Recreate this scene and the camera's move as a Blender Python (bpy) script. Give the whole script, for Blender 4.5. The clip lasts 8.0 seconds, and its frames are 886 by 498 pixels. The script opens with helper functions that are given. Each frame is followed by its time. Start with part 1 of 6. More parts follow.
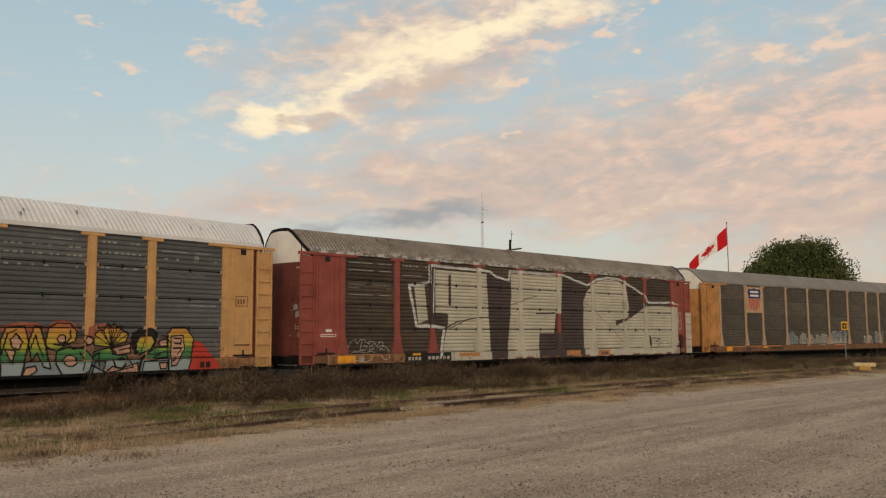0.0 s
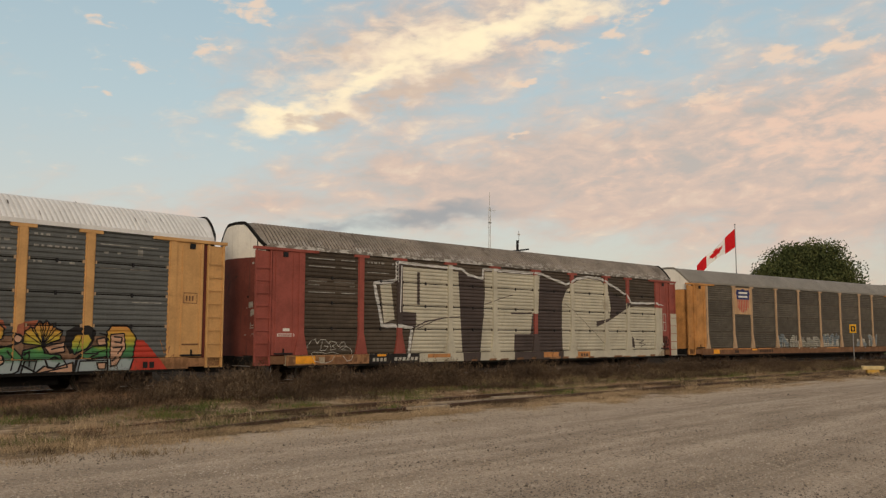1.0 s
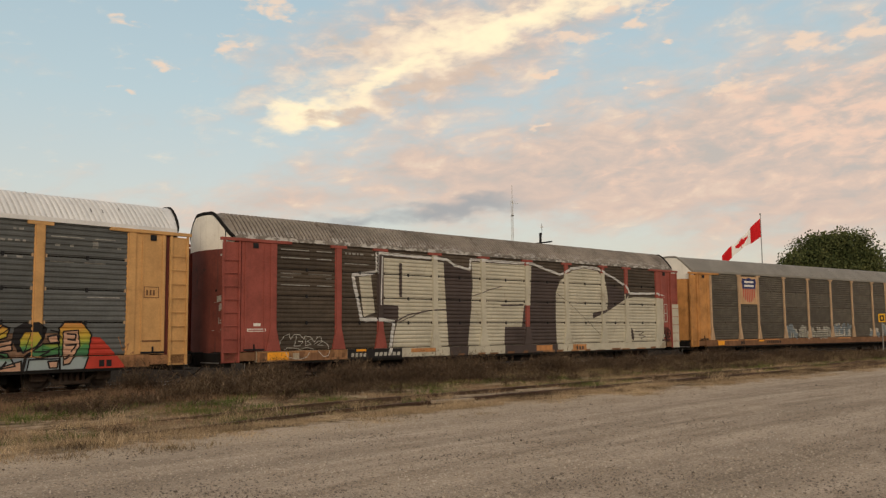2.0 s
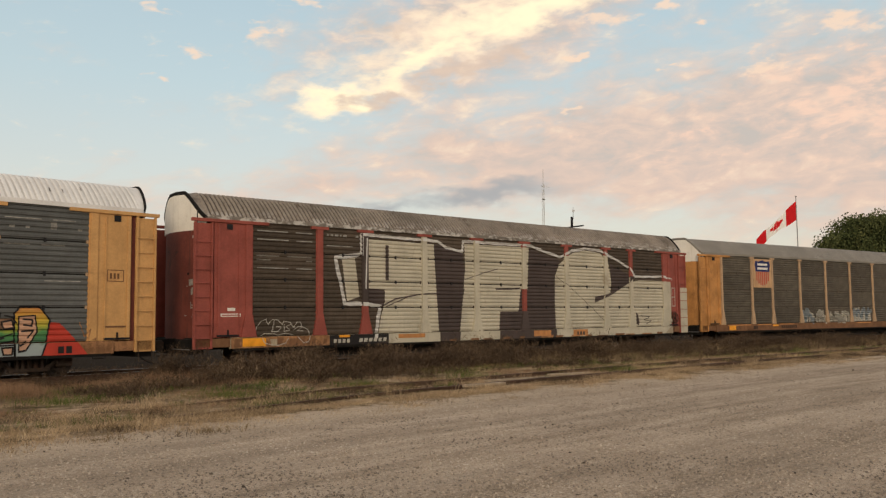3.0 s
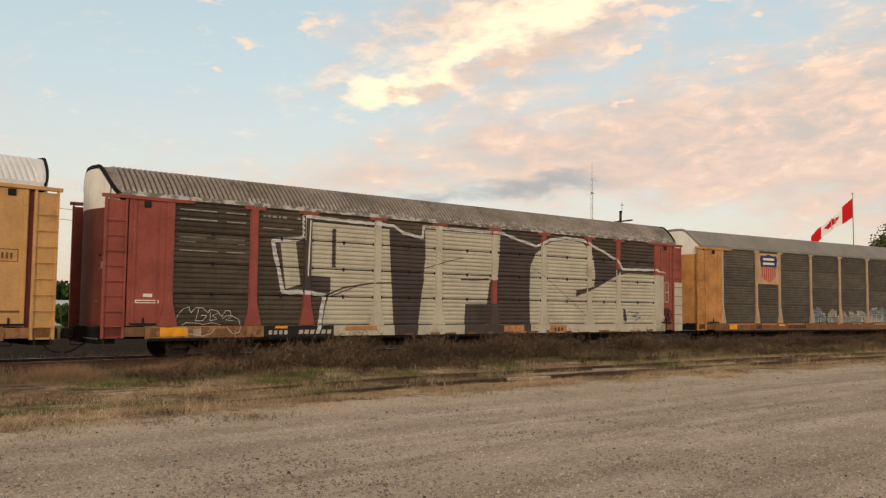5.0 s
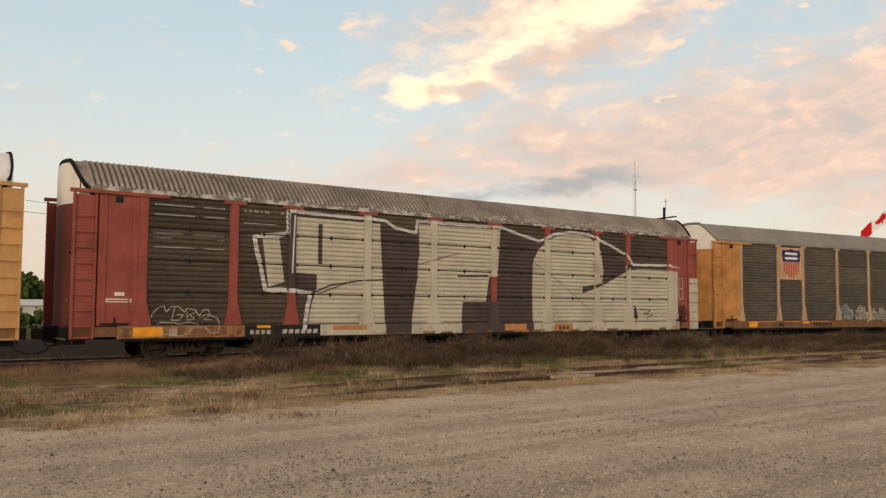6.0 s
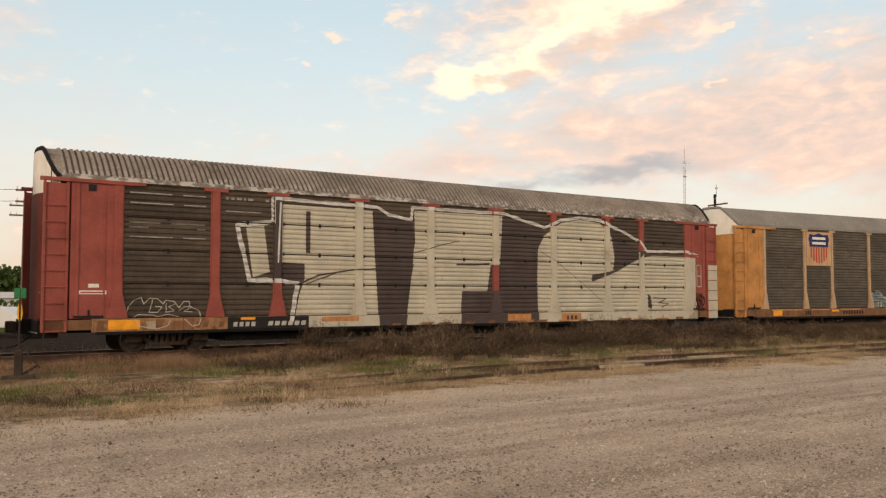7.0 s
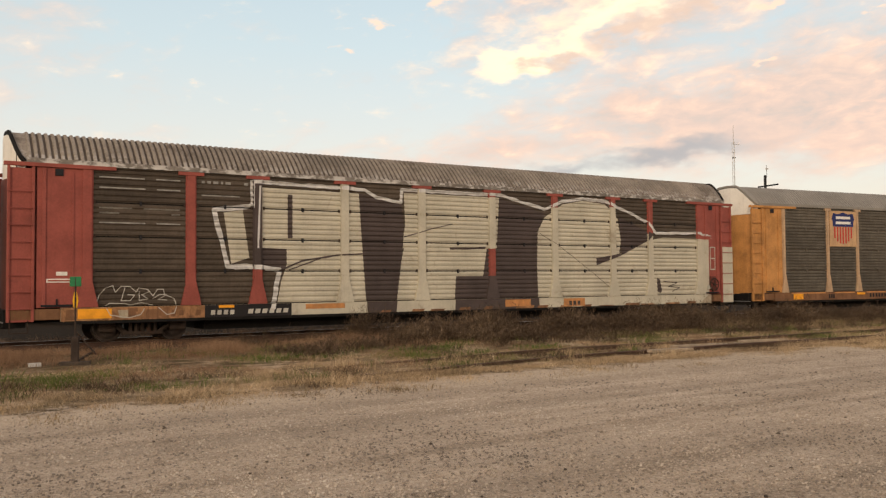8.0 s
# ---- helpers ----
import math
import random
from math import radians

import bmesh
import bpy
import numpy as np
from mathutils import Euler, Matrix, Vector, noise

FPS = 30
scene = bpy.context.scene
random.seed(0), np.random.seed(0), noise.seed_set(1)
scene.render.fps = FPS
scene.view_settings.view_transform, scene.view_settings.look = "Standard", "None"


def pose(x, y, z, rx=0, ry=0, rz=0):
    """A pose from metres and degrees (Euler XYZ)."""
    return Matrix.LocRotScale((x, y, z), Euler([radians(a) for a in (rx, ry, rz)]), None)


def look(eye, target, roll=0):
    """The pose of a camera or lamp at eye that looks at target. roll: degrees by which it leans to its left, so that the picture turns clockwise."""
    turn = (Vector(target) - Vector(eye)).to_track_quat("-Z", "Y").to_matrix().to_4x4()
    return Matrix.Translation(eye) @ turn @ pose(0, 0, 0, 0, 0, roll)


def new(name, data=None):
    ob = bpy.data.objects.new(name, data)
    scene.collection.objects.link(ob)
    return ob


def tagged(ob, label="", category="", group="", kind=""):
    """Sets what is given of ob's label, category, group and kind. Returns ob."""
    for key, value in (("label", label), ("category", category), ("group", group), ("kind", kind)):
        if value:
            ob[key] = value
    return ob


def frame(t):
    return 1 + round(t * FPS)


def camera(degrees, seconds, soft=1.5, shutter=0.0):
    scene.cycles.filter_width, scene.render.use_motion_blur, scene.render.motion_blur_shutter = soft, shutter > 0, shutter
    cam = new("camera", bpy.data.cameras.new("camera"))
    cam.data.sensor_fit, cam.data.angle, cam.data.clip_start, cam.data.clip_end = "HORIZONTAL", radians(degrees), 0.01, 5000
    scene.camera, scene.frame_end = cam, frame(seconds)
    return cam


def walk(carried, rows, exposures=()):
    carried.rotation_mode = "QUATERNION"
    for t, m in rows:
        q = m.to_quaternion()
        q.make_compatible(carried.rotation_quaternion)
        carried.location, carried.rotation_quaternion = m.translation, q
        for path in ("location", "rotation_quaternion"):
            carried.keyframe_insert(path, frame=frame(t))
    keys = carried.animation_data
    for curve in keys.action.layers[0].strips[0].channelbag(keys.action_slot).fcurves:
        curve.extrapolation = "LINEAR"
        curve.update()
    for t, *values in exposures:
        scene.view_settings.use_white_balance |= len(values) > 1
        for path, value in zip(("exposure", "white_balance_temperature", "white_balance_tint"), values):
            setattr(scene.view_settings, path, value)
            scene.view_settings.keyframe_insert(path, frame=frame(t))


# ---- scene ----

# ============ camera ============
EYE = (0.0, 0.0, 1.6)
cam = camera(53.9, 8.0, soft=1.3)
PATH = [(0, -51.24, 5.76, 0.3), (0.5, -51.08, 5.84, 0.13), (1, -50.8, 5.78, -0.07), (2.5, -48.16, 4.93, 0.69),
        (3, -47.19, 4.36, 0.52), (3.5, -46.5, 4.09, 0.32), (4, -45.84, 4.07, -0.01), (4.5, -45.14, 3.98, -0.39),
        (6, -41.43, 3.7, -0.41), (6.5, -39.77, 3.63, 0.01), (7, -38.3, 3.03, -0.02), (7.5, -36.75, 2.12, -0.06),
        (8, -35.3, 2.07, 0.43)]
EXPOSE = [(0, -0.25, 6840, 8), (1.2, -0.23, 6840, 8), (3.5, 0.0, 6930, 9), (5.8, 0.07, 7110, 11), (6.5, 0.11, 7150, 12), (7.3, 0.25, 7160, 13), (8, 0.21, 7180, 13)]
walk(cam, [(t, pose(*EYE, 90 + p, r, y)) for t, y, p, r in PATH], exposures=EXPOSE)

# the track bends gently towards the camera: a circle
RAD = 300.56
SIDE = 1.5
CY = 24.14 + SIDE - RAD


def on_track(a, d=0.0, z=0.0):
    """Point at arc length a, d metres from the track centre towards the camera."""
    th = a / RAD
    return Vector(((RAD - d) * math.sin(th), CY + (RAD - d) * math.cos(th), z))


def at(az, dist, z=0.0):
    """Point at a bearing (degrees right of straight across the track) and distance from the camera."""
    a = radians(az)
    return Vector((dist * math.sin(a), dist * math.cos(a), z))


# ============ light ============
class Nodes:
    def __init__(self, tree):
        self.t = tree
        self.n, self.l = tree.nodes, tree.links

    def put(self, node, key, v):
        if isinstance(v, bpy.types.NodeSocket):
            self.l.new(v, node.inputs[key])
        elif v is not None:
            node.inputs[key].default_value = v

    def math(self, op, a, b=None, c=None, clamp=False):
        m = self.n.new("ShaderNodeMath")
        m.operation, m.use_clamp = op, clamp
        for k, v in enumerate((a, b, c)):
            self.put(m, k, v)
        return m.outputs[0]

    def vec(self, op, a, b=None):
        m = self.n.new("ShaderNodeVectorMath")
        m.operation = op
        self.put(m, 0, a)
        self.put(m, 1, b)
        return m.outputs["Value"] if op in ("LENGTH", "DOT_PRODUCT") else m.outputs[0]

    def noise(self, vec, scale, detail=4.0, rough=0.55, distort=0.0):
        m = self.n.new("ShaderNodeTexNoise")
        self.put(m, "Vector", vec)
        self.put(m, "Scale", scale)
        self.put(m, "Detail", detail)
        self.put(m, "Roughness", rough)
        self.put(m, "Distortion", distort)
        return m.outputs["Fac"]

    def ramp(self, fac, stops, interp="LINEAR"):
        m = self.n.new("ShaderNodeValToRGB")
        m.color_ramp.interpolation = interp
        e = m.color_ramp.elements
        while len(e) < len(stops):
            e.new(0.5)
        for el, (p, c) in zip(e, stops):
            el.position, el.color = p, (*c, 1)
        self.put(m, 0, fac)
        return m.outputs[0]

    def mix(self, fac, a, b, blend="MIX"):
        m = self.n.new("ShaderNodeMix")
        m.data_type, m.blend_type = "RGBA", blend
        self.put(m, 0, fac)
        self.put(m, 6, (*a, 1) if isinstance(a, tuple) and len(a) == 3 else a)
        self.put(m, 7, (*b, 1) if isinstance(b, tuple) and len(b) == 3 else b)
        return m.outputs[2]

    def step(self, v, lo, hi):
        m = self.n.new("ShaderNodeMapRange")
        m.interpolation_type = "SMOOTHSTEP"
        self.put(m, 0, v)
        self.put(m, 1, lo)
        self.put(m, 2, hi)
        return m.outputs[0]

    def split(self, v):
        m = self.n.new("ShaderNodeSeparateXYZ")
        self.put(m, 0, v)
        return m.outputs

    def join(self, x, y, z):
        m = self.n.new("ShaderNodeCombineXYZ")
        for k, v in enumerate((x, y, z)):
            self.put(m, k, v)
        return m.outputs[0]


SUN_AZ, SUN_EL = 232.0, 9.0      # bearing clockwise from +y: behind the camera, low in the west


def build_world():
    w = bpy.data.worlds.new("evening_sky")
    scene.world = w
    w.use_nodes = True
    w.node_tree.nodes.clear()
    N = Nodes(w.node_tree)
    co = N.n.new("ShaderNodeTexCoord").outputs["Generated"]
    x, y, z = N.split(co)
    el = N.math("MULTIPLY", N.math("ARCSINE", z), 57.2958)
    az = N.math("MULTIPLY", N.math("ARCTAN2", x, y), 57.2958)
    sky = N.n.new("ShaderNodeTexSky")
    sky.sky_type, sky.sun_disc = "NISHITA", False
    sky.sun_elevation, sky.sun_rotation = radians(SUN_EL), radians(SUN_AZ)
    sky.air_density, sky.dust_density, sky.ozone_density = 1.0, 1.5, 2.0
    clear = N.ramp(N.math("DIVIDE", el, 60.0, clamp=True),
                   [(0.0, (0.60, 0.50, 0.44)), (0.13, (0.57, 0.56, 0.53)), (0.25, (0.46, 0.55, 0.58)), (0.42, (0.36, 0.485, 0.565)), (1.0, (0.36, 0.42, 0.48))])
    clear = N.mix(0.05, clear, sky.outputs[0], "ADD")
    # cloud deck in perspective, for the sky all round
    up = N.math("MAXIMUM", N.math("ADD", z, 0.10), 0.05)
    px, py = N.math("DIVIDE", x, up), N.math("DIVIDE", y, up)
    deck = N.noise(N.join(px, N.math("MULTIPLY", py, 1.25), 3.0), 3.4, 6, 0.6, 0.25)

    def scaled(v, k):
        return N.math("MULTIPLY", v, k)

    def grain(ka, ke, tilt, seed, detail=6.0, rough=0.58, warp=0.35):
        """Fractal noise over bearing and elevation, stretched sideways."""
        v = N.math("ADD", N.math("MULTIPLY", el, ke), N.math("MULTIPLY", az, tilt))
        return N.noise(N.join(N.math("MULTIPLY", az, ka), v, seed), 1.0, detail, rough, warp)

    # ragged outlines: bearing and elevation are stirred before shapes are drawn
    stir_a = N.math("ADD", scaled(N.math("SUBTRACT", grain(0.22, 0.5, 0.0, 21.0, 3.0, 0.5), 0.5), 7.0), scaled(N.math("SUBTRACT", grain(0.8, 1.7, 0.0, 23.0, 4.0, 0.5), 0.5), 2.0))
    stir_e = N.math("ADD", scaled(N.math("SUBTRACT", grain(0.22, 0.5, 0.0, 31.0, 3.0, 0.5), 0.5), 3.0), scaled(N.math("SUBTRACT", grain(0.8, 1.7, 0.0, 33.0, 4.0, 0.5), 0.5), 1.1))
    az_w, el_w = N.math("ADD", az, stir_a), N.math("ADD", el, stir_e)

    def blob(a0, e0, wa, we, turn=0.0):
        da, de = N.math("SUBTRACT", az_w, a0), N.math("SUBTRACT", el_w, e0)
        c, s = math.cos(radians(turn)), math.sin(radians(turn))
        u = N.math("ADD", N.math("MULTIPLY", da, c / wa), N.math("MULTIPLY", de, s / wa))
        v = N.math("SUBTRACT", N.math("MULTIPLY", de, c / we), N.math("MULTIPLY", da, s / we))
        r2 = N.math("ADD", N.math("MULTIPLY", u, u), N.math("MULTIPLY", v, v))
        return N.math("EXPONENT", N.math("MULTIPLY", r2, -1.0))

    def total(op, items):
        out = items[0]
        for it in items[1:]:
            out = N.math(op, out, it)
        return out

    def wavy(shape, n, k):
        return N.math("ADD", shape, N.math("MULTIPLY", N.math("SUBTRACT", n, 0.5), k))

    broad = grain(0.13, 0.30, -0.05, 1.0)
    mid = grain(0.34, 0.80, -0.05, 5.0)
    fine = grain(0.85, 1.9, -0.08, 9.0, 5.0, 0.55)
    # thin pink veil: broad band, low banks, the field to the north, and even cover elsewhere
    view = blob(50, 12, 46, 22)
    away = scaled(N.math("SUBTRACT", 1.0, view), 0.62)
    veil = total("ADD", [scaled(blob(49, 18.4, 13.5, 4.0, 17), 0.95), scaled(blob(49, 10.2, 15, 2.3, 6), 0.80), scaled(blob(77, 11, 17, 6.4), 1.0),
                         scaled(blob(62, 9.8, 12, 3.0, 6), 0.6), scaled(blob(54, 14.6, 6, 1.2, 12), 0.20), scaled(blob(32, 6, 16, 3), 0.30), away])
    veil = N.math("ADD", wavy(veil, broad, 1.3), scaled(N.math("SUBTRACT", mid, 0.5), 0.9))
    veil = N.math("SUBTRACT", veil, scaled(blob(24, 16, 14, 8), 0.22))
    veil = scaled(N.step(wavy(veil, deck, 0.3), 0.12, 1.0), 0.88)
    pink = N.ramp(mid, [(0.34, (0.62, 0.54, 0.50)), (0.47, (0.74, 0.585, 0.52)), (0.58, (0.86, 0.645, 0.54)), (0.70, (0.97, 0.76, 0.61))])
    pink = N.mix(scaled(N.step(el, 14.0, 3.0), 0.55), pink, (0.755, 0.55, 0.485))
    col = N.mix(veil, clear, pink)
    # the slate bank low over the roofs
    bank = total("MAXIMUM", [blob(49.5, 7.8, 6.5, 0.95, 5), scaled(blob(43.5, 7.2, 4.0, 0.7, 4), 0.8)])
    col = N.mix(scaled(N.step(wavy(bank, mid, 0.8), 0.12, 1.05), 0.88), col, (0.40, 0.43, 0.47))
    # the bright streak and its head
    streak = total("MAXIMUM", [blob(46.0, 16.9, 5.6, 0.95, 29), blob(53.0, 19.6, 6.0, 1.15, 13), scaled(blob(58.0, 20.9, 5.0, 1.0, 6), 0.7), blob(40.4, 13.8, 2.5, 0.9, 14)])
    glow = total("MAXIMUM", [streak, scaled(blob(48.0, 18.0, 11.0, 2.7, 20), 0.80)])
    col = N.mix(scaled(N.step(wavy(wavy(glow, mid, 1.5), fine, 0.7), 0.10, 1.05), 0.85), col, (1.07, 0.89, 0.70))
    col = N.mix(scaled(N.step(wavy(wavy(streak, mid, 1.1), fine, 0.6), 0.14, 1.24), 0.90), col, (1.27, 1.09, 0.77))
    hollow = total("MAXIMUM", [blob(42.7, 14.1, 2.0, 0.6, 14), scaled(blob(48.8, 16.1, 4.0, 0.75, 18), 0.9), scaled(blob(44.0, 18.6, 2.6, 0.8, 24), 0.55)])
    col = N.mix(scaled(N.step(wavy(hollow, fine, 1.4), 0.22, 0.95), 0.75), col, (0.72, 0.57, 0.49))
    # the flock of small puffs to the north and its grey gaps
    flock = total("MAXIMUM", [blob(77, 12.0, 13, 5.6), scaled(blob(64, 10.8, 7.5, 2.0, 8), 0.85), scaled(blob(55, 11.0, 8, 0.9, 7), 0.55)])
    tuft = N.math("ADD", scaled(mid, 0.60), scaled(fine, 0.40))
    gaps = N.math("MULTIPLY", flock, N.step(tuft, 0.47, 0.38))
    col = N.mix(scaled(gaps, 0.5), col, (0.545, 0.55, 0.56))
    calm = N.step(el, 5.0, 12.0)
    lit = N.math("MULTIPLY", N.step(N.math("ADD", scaled(flock, 0.17), tuft), 0.61, 0.755), calm)
    col = N.mix(scaled(N.math("MULTIPLY", lit, N.step(flock, 0.08, 0.4)), 0.78), col, (0.99, 0.70, 0.575))
    # lone puffs
    lone = [blob(31.4, 16.5, 1.7, 0.42, -6), scaled(blob(27.6, 14.9, 1.1, 0.32), 0.85), blob(37.2, 20.7, 2.0, 0.7, 5), scaled(blob(35.8, 18.1, 1.1, 0.5), 0.8), blob(55.9, 16.6, 0.9, 0.3),
            blob(60.3, 20.3, 0.6, 0.4, 20), blob(62.6, 19.7, 1.3, 0.75, 35), blob(64.6, 20.9, 1.6, 0.6, 20), blob(58.3, 18.5, 2.3, 0.45, -4), blob(71.8, 17.1, 1.5, 0.6), blob(68.0, 15.0, 2.1, 0.42, 6),
            blob(56.4, 12.8, 1.2, 0.35, 8), scaled(blob(64.2, 18.2, 0.5, 0.3), 0.9), scaled(blob(61.8, 15.4, 0.7, 0.25), 0.8), blob(76.0, 17.2, 2.4, 0.7, 10), scaled(blob(28.4, 18.7, 1.2, 0.4), 0.7)]
    col = N.mix(scaled(N.step(wavy(wavy(total("MAXIMUM", lone), fine, 1.9), mid, 1.0), 0.34, 1.05), 0.82), col, (1.0, 0.765, 0.61))
    # below the horizon: earth
    col = N.mix(N.step(z, 0.0, -0.02), col, (0.12, 0.10, 0.08))
    bg = N.n.new("ShaderNodeBackground")
    N.put(bg, 0, col)
    N.put(bg, 1, 1.0)
    out = N.n.new("ShaderNodeOutputWorld")
    N.l.new(bg.outputs[0], out.inputs[0])


build_world()
sun = new("sun", bpy.data.lights.new("sun", "SUN"))
sun.data.energy, sun.data.angle, sun.data.color = 1.15, radians(14), (1.0, 0.84, 0.66)
_a, _e = radians(SUN_AZ), radians(SUN_EL + 6)
sun.matrix_world = look((math.sin(_a) * math.cos(_e) * 50, math.cos(_a) * math.cos(_e) * 50, math.sin(_e) * 50), (0, 0, 0))


# ============ materials ============
def material(name, base, rough=0.6, metal=0.0, var=0.25, scale=3.0, grime=None, grime_amt=0.0, streaks=0.0, bump=0.0, bscale=30.0, rand=0.0, spec=0.22):
    """Painted or raw surface: large blotches, fine grain, vertical streaks of grime, a random shade per object."""
    m = bpy.data.materials.new(name)
    m.use_nodes = True
    N = Nodes(m.node_tree)
    b = N.n["Principled BSDF"]
    co = N.n.new("ShaderNodeTexCoord").outputs["Object"]
    n1 = N.noise(co, scale, 5, 0.6)
    n2 = N.noise(co, scale * 14, 3, 0.6)
    dark = tuple(c * (1 - var) for c in base)
    light = tuple(min(1, c * (1 + var * 0.8)) for c in base)
    col = N.mix(N.step(N.math("ADD", N.math("MULTIPLY", n1, 0.7), N.math("MULTIPLY", n2, 0.3)), 0.32, 0.68), dark, light)
    if streaks and grime:
        x, y, z = N.split(co)
        st = N.noise(N.join(N.math("MULTIPLY", x, 7.0), N.math("MULTIPLY", y, 7.0), N.math("MULTIPLY", z, 0.35)), 1.6, 5, 0.65)
        col = N.mix(N.math("MULTIPLY", N.step(st, 0.50, 0.74), streaks), col, grime)
    if grime_amt and grime:
        gn = N.noise(co, scale * 0.7 + 0.6, 7, 0.7, 0.5)
        col = N.mix(N.math("MULTIPLY", N.step(gn, 0.55, 0.72), grime_amt), col, grime)
    if rand:
        oi = N.n.new("ShaderNodeObjectInfo").outputs["Random"]
        col = N.mix(1.0, col, N.ramp(oi, [(0, (1 - rand,) * 3), (1, (1 + rand * 0.4,) * 3)]), "MULTIPLY")
    N.put(b, "Base Color", col)
    N.put(b, "Roughness", N.math("ADD", rough - 0.08, N.math("MULTIPLY", n2, 0.16)))
    N.put(b, "Metallic", metal)
    N.put(b, "Specular IOR Level", spec)
    if bump:
        bn = N.n.new("ShaderNodeBump")
        N.put(bn, "Strength", bump)
        N.put(bn, "Distance", 0.02)
        N.put(bn, "Height", N.noise(co, bscale, 5, 0.65))
        N.l.new(bn.outputs[0], b.inputs["Normal"])
    return m


def island_material(name, stops, rough=0.9, trans=0.25):
    """Leaves, blades and stones: each island takes its own shade."""
    m = bpy.data.materials.new(name)
    m.use_nodes = True
    N = Nodes(m.node_tree)
    b = N.n["Principled BSDF"]
    r = N.n.new("ShaderNodeNewGeometry").outputs["Random Per Island"]
    co = N.n.new("ShaderNodeTexCoord").outputs["Object"]
    big = N.noise(co, 0.5, 4, 0.6)
    f = N.math("ADD", N.math("MULTIPLY", r, 0.6), N.math("MULTIPLY", N.step(big, 0.3, 0.7), 0.4))
    N.put(b, "Base Color", N.ramp(f, stops))
    N.put(b, "Roughness", rough)
    N.put(b, "Specular IOR Level", 0.15)
    return m


RUST = (0.10, 0.045, 0.025)
SOOT = (0.035, 0.03, 0.027)
M = {}
M["yellow"] = material("yellow_paint", (0.59, 0.335, 0.133), 0.6, 0, 0.16, 1.4, (0.24, 0.125, 0.055), 0.35, 0.12, 0.15, 60)
M["yellow_dusty"] = material("dusty_yellow_paint", (0.49, 0.236, 0.078), 0.65, 0, 0.28, 1.4, (0.19, 0.10, 0.05), 0.6, 0.25, 0.15, 60)
M["red"] = material("oxide_red_paint", (0.295, 0.078, 0.059), 0.6, 0, 0.22, 1.4, (0.14, 0.045, 0.036), 0.5, 0.12, 0.15, 60)
# grimy red of door and gear case; also paints the corner gaps' shade
M["red_dark"] = material("sooty_and_shaded_red_paint", (0.15, 0.042, 0.032), 0.7, 0, 0.3, 1.2, SOOT, 0.7, 0.5, 0.15, 60)
M["grey_panel"] = material("weathered_galvanised", (0.128, 0.134, 0.130), 0.6, 0.1, 0.22, 1.1, (0.20, 0.19, 0.17), 0.30, 0.10, 0.2, 70, 0.2)
M["brown_panel"] = material("dirty_galvanised", (0.094, 0.073, 0.054), 0.65, 0.05, 0.35, 0.9, (0.040, 0.031, 0.026), 0.6, 0.22, 0.2, 70, 0.30)
M["tan_panel"] = material("dusty_galvanised", (0.128, 0.112, 0.088), 0.65, 0.1, 0.35, 1.1, (0.055, 0.043, 0.034), 0.6, 0.2, 0.2, 70, 0.2)
M["white_roof"] = material("chalky_white_roof", (0.74, 0.74, 0.72), 0.55, 0.0, 0.12, 0.9, (0.45, 0.43, 0.39), 0.4, 0.2, 0.1, 60)
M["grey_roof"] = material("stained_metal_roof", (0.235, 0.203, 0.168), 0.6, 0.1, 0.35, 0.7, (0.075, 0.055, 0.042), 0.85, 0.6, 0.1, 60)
M["scuff"] = material("dark_roof_scuff", (0.16, 0.15, 0.14), 0.8, 0, 0.3, 5.0)
M["tower"] = material("galvanised_tower", (0.55, 0.54, 0.52), 0.5, 0.2, 0.1, 3.0)
# groove colours: darker than their roofs, painting in the shade between ribs
M["white_groove"] = material("shaded_white_groove", (0.60, 0.59, 0.56), 0.7, 0, 0.2, 1.2, (0.25, 0.23, 0.2), 0.5)
M["grey_groove"] = material("shaded_grey_groove", (0.088, 0.071, 0.057), 0.8, 0, 0.35, 1.0, (0.03, 0.026, 0.022), 0.6)
M["pale_groove"] = material("shaded_pale_groove", (0.18, 0.165, 0.14), 0.7, 0, 0.3, 1.0)
M["lip_grey"] = material("flaking_pale_lip", (0.20, 0.18, 0.155), 0.7, 0, 0.3, 2.2, (0.07, 0.055, 0.045), 0.9, 0.3)
M["pale_roof"] = material("dull_grey_roof", (0.25, 0.235, 0.205), 0.6, 0.1, 0.2, 0.8, (0.14, 0.12, 0.10), 0.5, 0.3, 0.1, 60)
M["white_end"] = material("white_end_paint", (0.80, 0.77, 0.69), 0.6, 0, 0.1, 1.2, (0.35, 0.28, 0.2), 0.35, 0.3)
M["black"] = material("black_underframe", (0.010, 0.009, 0.008), 0.9, 0, 0.4, 3.0, (0.03, 0.022, 0.017), 0.5, 0.0, 0.3, 40)
M["truck"] = material("rusty_cast_steel", (0.050, 0.036, 0.028), 0.8, 0.2, 0.4, 4.0, RUST, 0.6, 0.0, 0.4, 40)
M["wheel"] = material("wheel_steel", (0.055, 0.042, 0.034), 0.6, 0.5, 0.35, 5.0, RUST, 0.5, 0.0, 0.3, 40)
M["tread"] = material("bright_tread", (0.35, 0.33, 0.31), 0.3, 0.9, 0.1, 5.0)
# near-black: painted shade of openings, and the black seal and strut
M["gap"] = material("inner_shade_and_black_trim", (0.012, 0.011, 0.010), 0.9, 0, 0.2)
M["sill_white"] = material("dirty_cream_sill", (0.40, 0.345, 0.25), 0.7, 0, 0.3, 2.6, (0.17, 0.11, 0.07), 0.9, 0.6)
